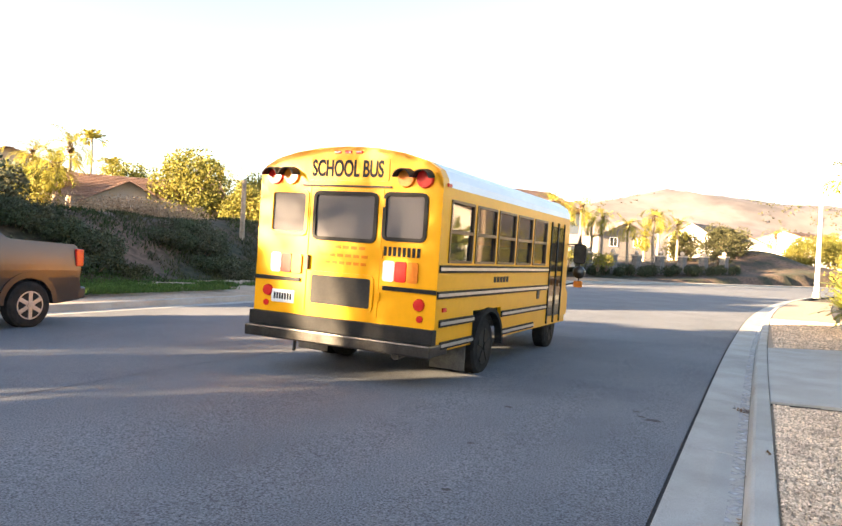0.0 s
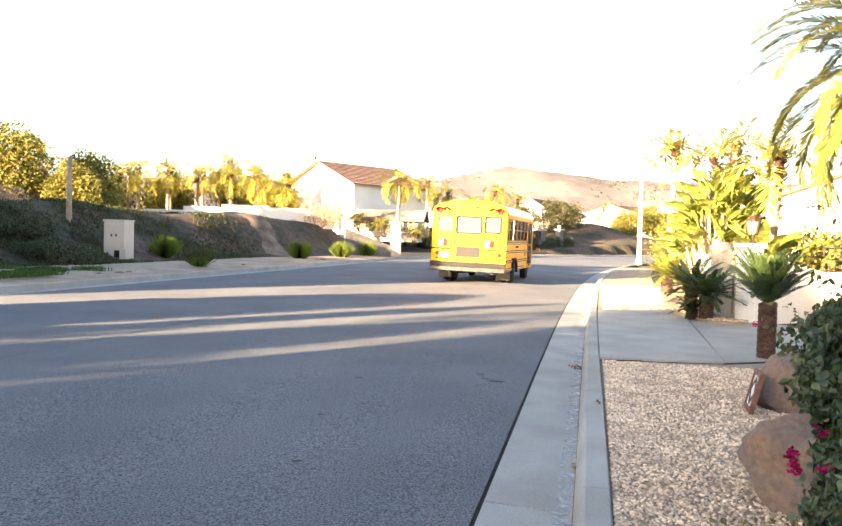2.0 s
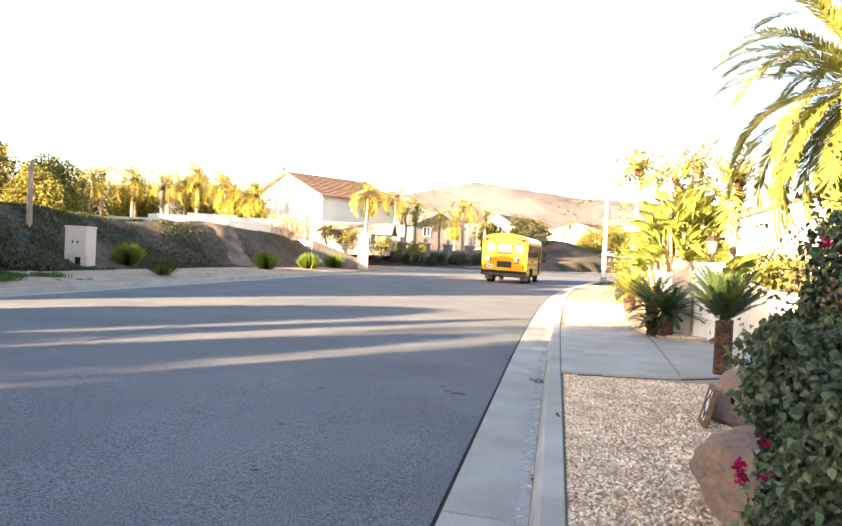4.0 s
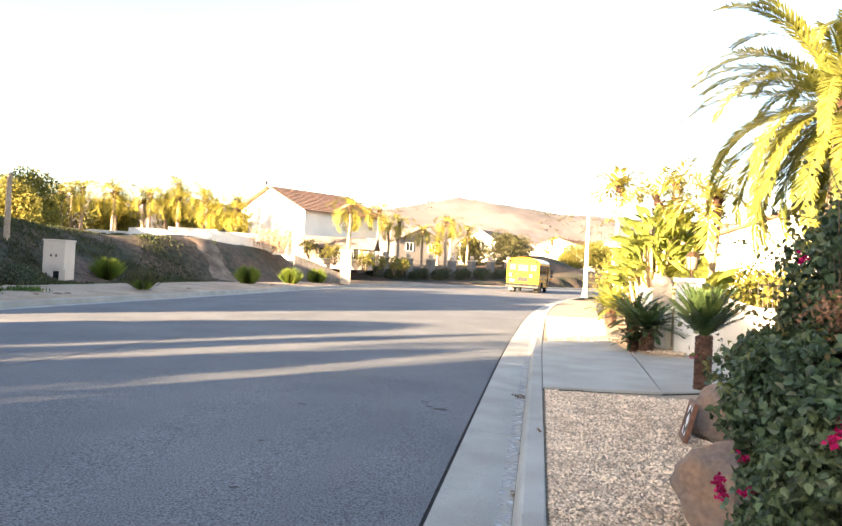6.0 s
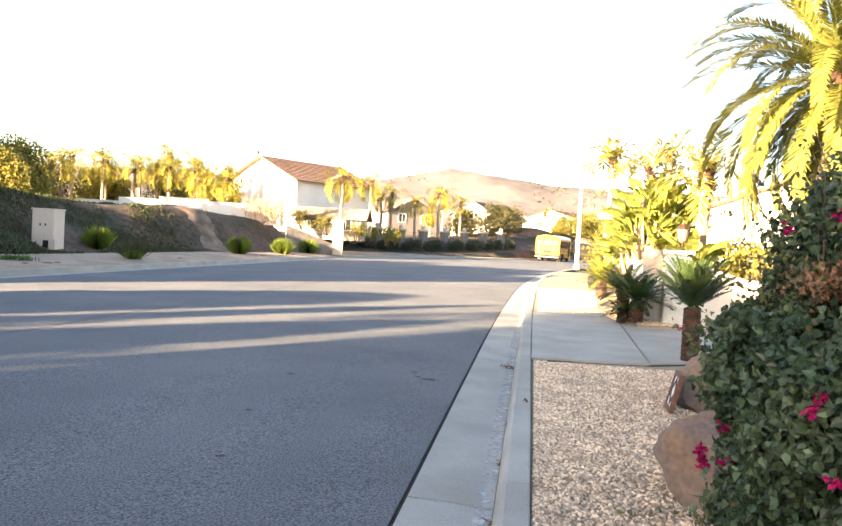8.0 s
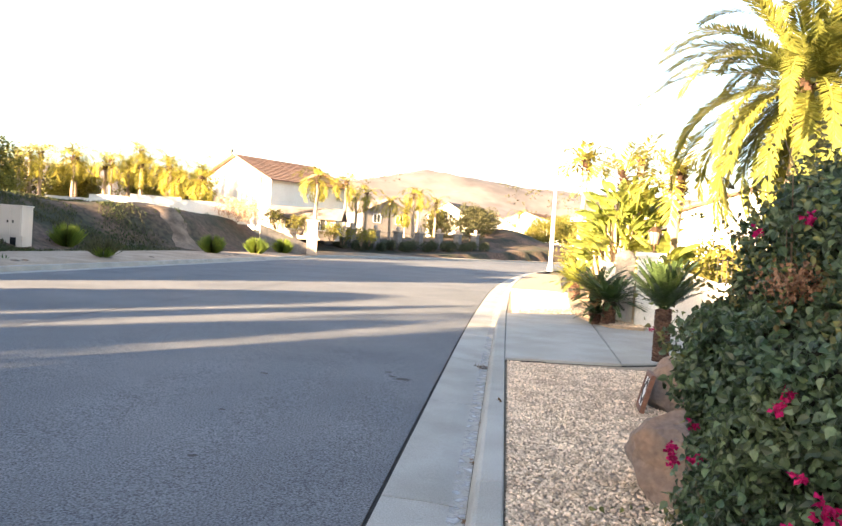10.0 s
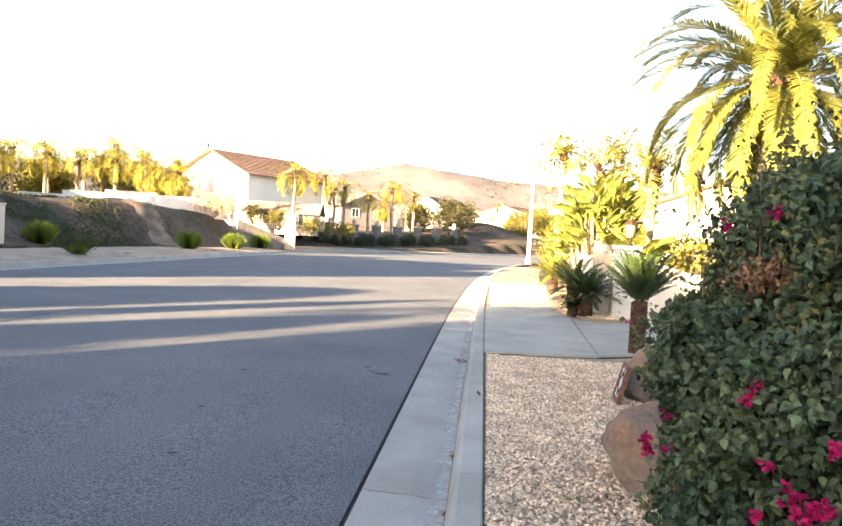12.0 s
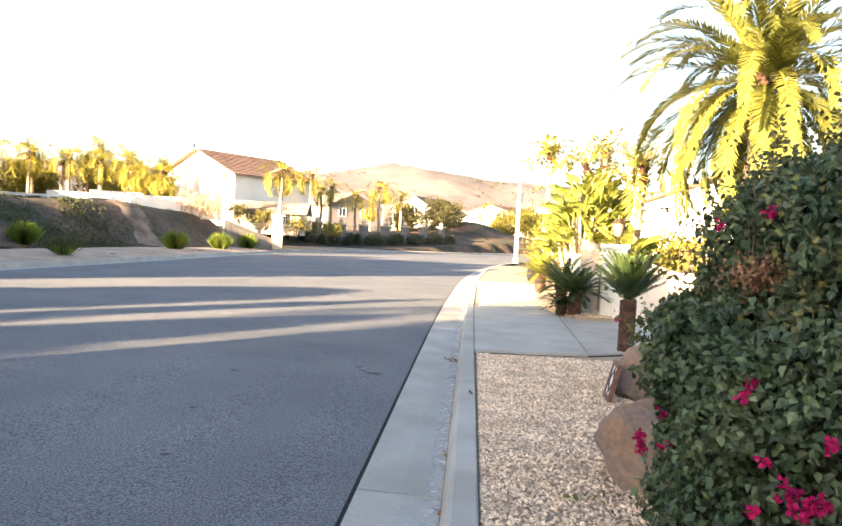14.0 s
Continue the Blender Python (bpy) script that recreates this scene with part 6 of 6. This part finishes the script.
        part("side_marker", box(B(), *sorted((sx * HW, sx * (HW + 0.02))), 0.16, 0.26, 0.93, 0.98, 0.006), "red", e)
        part("side_marker", box(B(), *sorted((sx * (HW - 0.01), sx * (HW + 0.02))), 0.10, 0.19, 2.37, 2.41, 0.006), "red", e)
    # entrance door on the right
    dd = part("entrance_door", box(box(box(B(), HW - 0.01, HW + 0.02, 4.32, 4.36, 0.5, 2.25), HW - 0.01, HW + 0.02, 4.70, 4.76, 0.5, 2.25), HW - 0.01, HW + 0.02, 5.1, 5.14, 0.5, 2.25), "black", e)
    for y0, y1 in ((4.36, 4.70), (4.76, 5.10)):
        for z0, z1 in ((0.62, 1.32), (1.40, 2.18)):
            part("pane", box(B(), HW + 0.002, HW + 0.008, y0 + 0.03, y1 - 0.03, z0, z1), "glass", dd)
    part("fuel_door", box(B(), HW, HW + 0.012, 3.72, 3.86, 0.95, 1.15, 0.008), "iron", e)
    bm = B()
    for k in range(5):
        box(bm, HW, HW + 0.004, 1.75 + 0.12 * k, 1.84 + 0.12 * k, 1.25, 1.33)
    part("name_bars", bm, "black", e)
    # mirrors
    for sx in (1, -1):
        ms = part("mirror_arm", cyl(cyl(cyl(B(), (sx * 1.1, L - 0.1, 1.9), (sx * 1.5, L + 0.0, 1.92), 0.014, None, 6), (sx * 1.1, L + 0.1, 1.1), (sx * 1.5, L + 0.0, 1.22), 0.014, None, 6), (sx * 1.5, L + 0.0, 1.2), (sx * 1.5, L + 0.0, 1.94), 0.014, None, 6), "iron", e)
        part("mirror", rounded(B(), 0.22, 0.36, 0.05, L - 0.04, L + 0.02, sx * 1.5, 1.74), "black", ms)
        part("mirror_glass", rounded(B(), 0.19, 0.33, 0.04, L - 0.047, L - 0.041, sx * 1.5, 1.74), "chrome", ms)
        bm = B()
        bmesh.ops.create_uvsphere(bm, u_segments=14, v_segments=8, radius=1, matrix=Matrix.Translation((sx * 1.5, L + 0.01, 1.40)) @ Matrix.Diagonal((0.12, 0.07, 0.12, 1)))
        part("round_mirror", bm, "chrome", ms)
        part("signal_lamp", box(B(), sx * 1.5 - 0.08, sx * 1.5 + 0.08, L - 0.05, L + 0.02, 1.12, 1.24, 0.015), "amber", ms)
    # seats glimpsed inside
    me = mesh_of("seat", box(box(B(), -0.48, 0.48, 0, 0.45, 0.8, 1.2, 0.04), -0.48, 0.48, 0.4, 0.5, 1.2, 1.75, 0.04))
    me.materials.append(M["seat"])
    for k in range(4):
        for sx in (-1, 1):
            st = part("seat", me, "seat", e)
            st.matrix_basis = pose(sx * 0.68, 0.55 + 0.95 * k, 0)
    wheels = []
    for sx in (1, -1):
        wheels.append(wheel_parts("wheel", e, sx * 1.02, 1.6, 0.39, 0.46, "black", True))
        wheels.append(wheel_parts("wheel", e, sx * 1.06, 4.95, 0.39, 0.24, "black"))
        for y in (0.95,):
            part("mud_flap", box(B(), sx * 1.02 - 0.24, sx * 1.02 + 0.24, y, y + 0.012, 0.14, 0.52), "flap", e)
    # the body is longer than its drawing: every part is drawn out along the bus, the wheels moved with it
    drawn = set()
    for ob in e.children_recursive:
        if ob.name.startswith("lettering") or ob in wheels or ob.parent in wheels:
            continue
        ob.location.y *= 1.08
        if ob.data not in drawn:
            drawn.add(ob.data)
            ob.data.transform(Matrix.Diagonal((1, 1.08, 1, 1)))
    for w in wheels:
        w.matrix_basis = Matrix.Translation((0, 0.08 * w.matrix_basis.translation.y, 0)) @ w.matrix_basis
    return e, wheels


bus, bus_wheels = school_bus()


# ---- parked pickup across the street, its tail towards the bend ----
def pickup():
    e = thing("pickup_truck", pose(-12.2, 9.1, 0.02, 0, 0, 180), "bronze-grey pickup truck parked at the opposite kerb", "pickup truck")
    # side outline in (y, z): tail at y=0, nose at y=5.2
    out = [(0.02, 0.45), (0.0, 0.62), (0.05, 0.80), (0.03, 1.05), (0.06, 1.36), (0.14, 1.44), (1.35, 1.50), (1.75, 1.56), (4.05, 1.22), (5.0, 1.08), (5.2, 0.85), (5.22, 0.55), (5.1, 0.40)]
    def arch(cy):
        return [(cy + 0.46 * math.cos(a), 0.40 + 0.46 * math.sin(a)) for a in (radians(v) for v in range(0, 181, 18))]
    ring_ = out + [(4.75, 0.40)] + [(y, z) for y, z in arch(4.2)] + [(3.6, 0.38), (1.75, 0.38)] + arch(1.05) + [(0.4, 0.40)]
    bm = B()
    va, vb = [bm.verts.new((-0.97, y, z)) for y, z in ring_], [bm.verts.new((0.97, y, z)) for y, z in ring_]
    f1, f2 = bm.faces.new(va), bm.faces.new(vb[::-1])
    n = len(ring_)
    for i in range(n):
        bm.faces.new((va[i], vb[i], vb[(i + 1) % n], va[(i + 1) % n]))
    bmesh.ops.triangulate(bm, faces=[f1, f2])
    bmesh.ops.recalc_face_normals(bm, faces=bm.faces)
    for zc in (0.55, 0.72, 0.85, 0.98, 1.08, 1.18, 1.28, 1.38):
        bmesh.ops.bisect_plane(bm, geom=bm.verts[:] + bm.edges[:] + bm.faces[:], plane_co=(0, 0, zc), plane_no=(0, 0, 1))
    for v in bm.verts:
        z = v.co.z
        v.co.x *= 1 - 0.16 * max(0, z - 0.98) ** 1.2 - 0.10 * max(0, 0.80 - z)
    part("body", bm, "truckpaint", e)
    bm = B()
    cab = [(1.35, 1.49), (1.85, 1.86), (2.1, 1.90), (3.0, 1.88), (3.3, 1.80), (4.1, 1.22), (1.35, 1.22)]
    for sgn in (1,):
        va = [bm.verts.new((-0.92 + max(0, z - 1.22) * 0.22, y, z)) for y, z in cab]
        vb = [bm.verts.new((0.92 - max(0, z - 1.22) * 0.22, y, z)) for y, z in cab]
        bm.faces.new(va)
        bm.faces.new(vb[::-1])
        for i in range(len(cab)):
            bm.faces.new((va[i], vb[i], vb[(i + 1) % len(cab)], va[(i + 1) % len(cab)]))
    bmesh.ops.recalc_face_normals(bm, faces=bm.faces)
    part("cab", bm, "truckpaint", e)
    for sx in (1, -1):
        bm = B()
        pts = [(1.72, 1.56), (1.95, 1.83), (2.95, 1.83), (3.25, 1.74), (3.7, 1.38), (1.72, 1.50)]
        bm.faces.new([bm.verts.new((sx * (0.935 - max(0, z - 1.22) * 0.22), y, z)) for y, z in pts])
        part("side_window", bm, "house_glass", e)
        part("tail_lamp", box(B(), *sorted((sx * 0.80, sx * 0.985)), -0.01, 0.14, 1.05, 1.36, 0.02), "red", e)
        for cy in (1.05, 4.2):
            bm = B()
            for k in range(14):
                a0, a1 = math.pi * k / 14, math.pi * (k + 1) / 14
                q = [(cy + r * math.cos(a), 0.40 + r * math.sin(a)) for r, a in ((0.45, a0), (0.55, a0), (0.55, a1), (0.45, a1))]
                A, C = [bm.verts.new((sx * 1.0, y, z)) for y, z in q], [bm.verts.new((sx * 0.9, y, z)) for y, z in q]
                bm.faces.new(A)
                for n_ in range(4):
                    bm.faces.new((A[n_], C[n_], C[(n_ + 1) % 4], A[(n_ + 1) % 4]))
            bmesh.ops.recalc_face_normals(bm, faces=bm.faces)
            part("fender", bm, "truckpaint", e)
        part("door_seam", box(B(), *sorted((sx * 0.965, sx * 0.975)), 1.74, 1.76, 0.5, 1.48), "black", e)
        part("trim", box(B(), *sorted((sx * 0.96, sx * 0.985)), 1.6, 3.6, 0.55, 0.63, 0.01), "black", e)
        part("mirror", box(B(), *sorted((sx * 0.95, sx * 1.15)), 3.25, 3.4, 1.32, 1.5, 0.04), "black", e)
        for y in (1.05, 4.2):
            wheel_parts("wheel", e, sx * 0.90, y, 0.39, 0.26, "rim", False, 6)
    part("bumper", box(B(), -0.95, 0.95, -0.10, 0.08, 0.46, 0.68, 0.04), "truckpaint", e)
    part("tailgate_seam", box(B(), -0.78, 0.78, -0.004, 0.02, 0.72, 0.735), "black", e)
    return e


pickup()

# ---- small litter on the road and in the gutter ----
def litter(x, y, z, r, n, seed, label):
    rng.seed(seed)
    s = Soup()
    for i in range(n):
        p = Vector((rng.gauss(0, r), rng.gauss(0, r * 0.5), rng.uniform(0.004, 0.03)))
        s.leaf(p, rv(0.05) * rng.uniform(0.5, 1.4), 0.016, Vector((0, 0, 1)) + rv(0.5), 0.006)
    ob = part("dead_leaves", s.mesh("dead_leaves"), "paleleaf")
    ob.matrix_basis = pose(x, y, z)
    return tagged(ob, label, "dead leaves", "leaf litter")


litter(-0.16, 8.84, -0.008, 0.09, 26, 1, "small heap of dry brown leaves in the gutter")
litter(-0.10, 4.93, -0.008, 0.03, 7, 2, "few dry leaves in the gutter")
litter(-0.11, 6.0, -0.008, 0.03, 5, 3, "few dry leaves in the gutter")
litter(-0.1, 3.85, -0.008, 0.03, 6, 4, "few dry leaves in the gutter")
litter(0.05, 6.2, 0.16, 0.02, 4, 5, "few dry leaves on the kerb")


def road_z(x):
    c = (x + 13.45) / 12.83
    return 0.06 * (1 - (2 * c - 1) ** 2)


def stain(x, y, rx, ry, seed, label):
    rng.seed(seed)
    bm = B()
    c = []
    for k in range(18):
        a = 2 * math.pi * k / 18
        j = rng.uniform(0.7, 1.15)
        px, py = x + rx * j * math.cos(a), y + ry * j * math.sin(a)
        c.append(bm.verts.new((px, py, road_z(px) + 0.004)))
    bm.faces.new(c)
    return tagged(part("tar_stain", bm, "stain"), label, "stain", "stains on the road")


stain(-1.0, 7.62, 0.09, 0.07, 1, "dark oil stain on the asphalt")
stain(-1.13, 7.72, 0.05, 0.04, 2, "small dark oil stain on the asphalt")
stain(-1.22, 7.95, 0.05, 0.03, 3, "small dark oil stain on the asphalt")
stain(-2.4, 7.2, 0.05, 0.04, 4, "small dark oil stain on the asphalt")
stain(-1.9, 4.4, 0.035, 0.03, 5, "small dark oil stain on the asphalt")
stain(-2.2, 5.6, 0.03, 0.03, 6, "small dark oil stain on the asphalt")
# seam of the paving passes
bm = B()
ys = np.arange(-4, 40, 0.5)
for a, b in zip(ys, ys[1:]):
    xa, xb = -6.45 + 0.03 * math.sin(a * 1.7), -6.45 + 0.03 * math.sin(b * 1.7)
    bm.faces.new([bm.verts.new(v) for v in ((xa - 0.02, a, road_z(xa) + 0.004), (xa + 0.02, a, road_z(xa) + 0.004), (xb + 0.02, b, road_z(xb) + 0.004), (xb - 0.02, b, road_z(xb) + 0.004))])
tagged(part("road_seam", bm, "seam"), "dark seam along the middle of the asphalt", "road", kind="structure")

# kerb and gutter pieces
for name, prof_, s0, s1, parent in PIECES:
    Vp, Fp = swept_piece(prof_, s0, s1)
    bm = B()
    vs = [bm.verts.new(v) for v in Vp]
    for f in Fp:
        bm.faces.new([vs[i] for i in f])
    bmesh.ops.recalc_face_normals(bm, faces=bm.faces)
    part(name, bm, "concrete", parent)

BUS = [(0, -4.66, 7.35, 0.2), (0.5, -4.45, 10.9, -1.2), (1, -4.33, 14.9, -2.5), (1.5, -4.25, 19.2, -3), (2, -4.12, 23.6, -3.5), (2.5, -3.96, 28.0, -4), (3, -3.74, 32.3, -4.5), (4.2, -2.95, 42.0, -6),
       (5.5, -2.0, 52.6, -7), (6.5, -0.92, 61.0, -9), (7, -0.22, 66.0, -10.5), (8.2, 1.85, 78.4, -15), (9.2, 5.9, 85.2, -27), (10.5, 12.6, 93.2, -37), (12, 22, 101.5, -46), (14, 34, 110, -53)]


def bus_at(t):
    ts = [r[0] for r in BUS]
    return np.interp(t, ts, np.r_[0, np.cumsum([math.hypot(b[1] - a[1], b[2] - a[2]) for a, b in zip(BUS, BUS[1:])])])


def motions():
    walk(bus, [(t, pose(x, y, 0.03, 0, 1.2, a)) for t, x, y, a in BUS])
    for w in bus_wheels:
        x, y, z = w.matrix_basis.translation
        walk(w, [(k / 15, pose(x, y, z, -math.degrees(bus_at(k / 15) / 0.39) % 360, 0, 0)) for k in range(0, 211)])


motions()
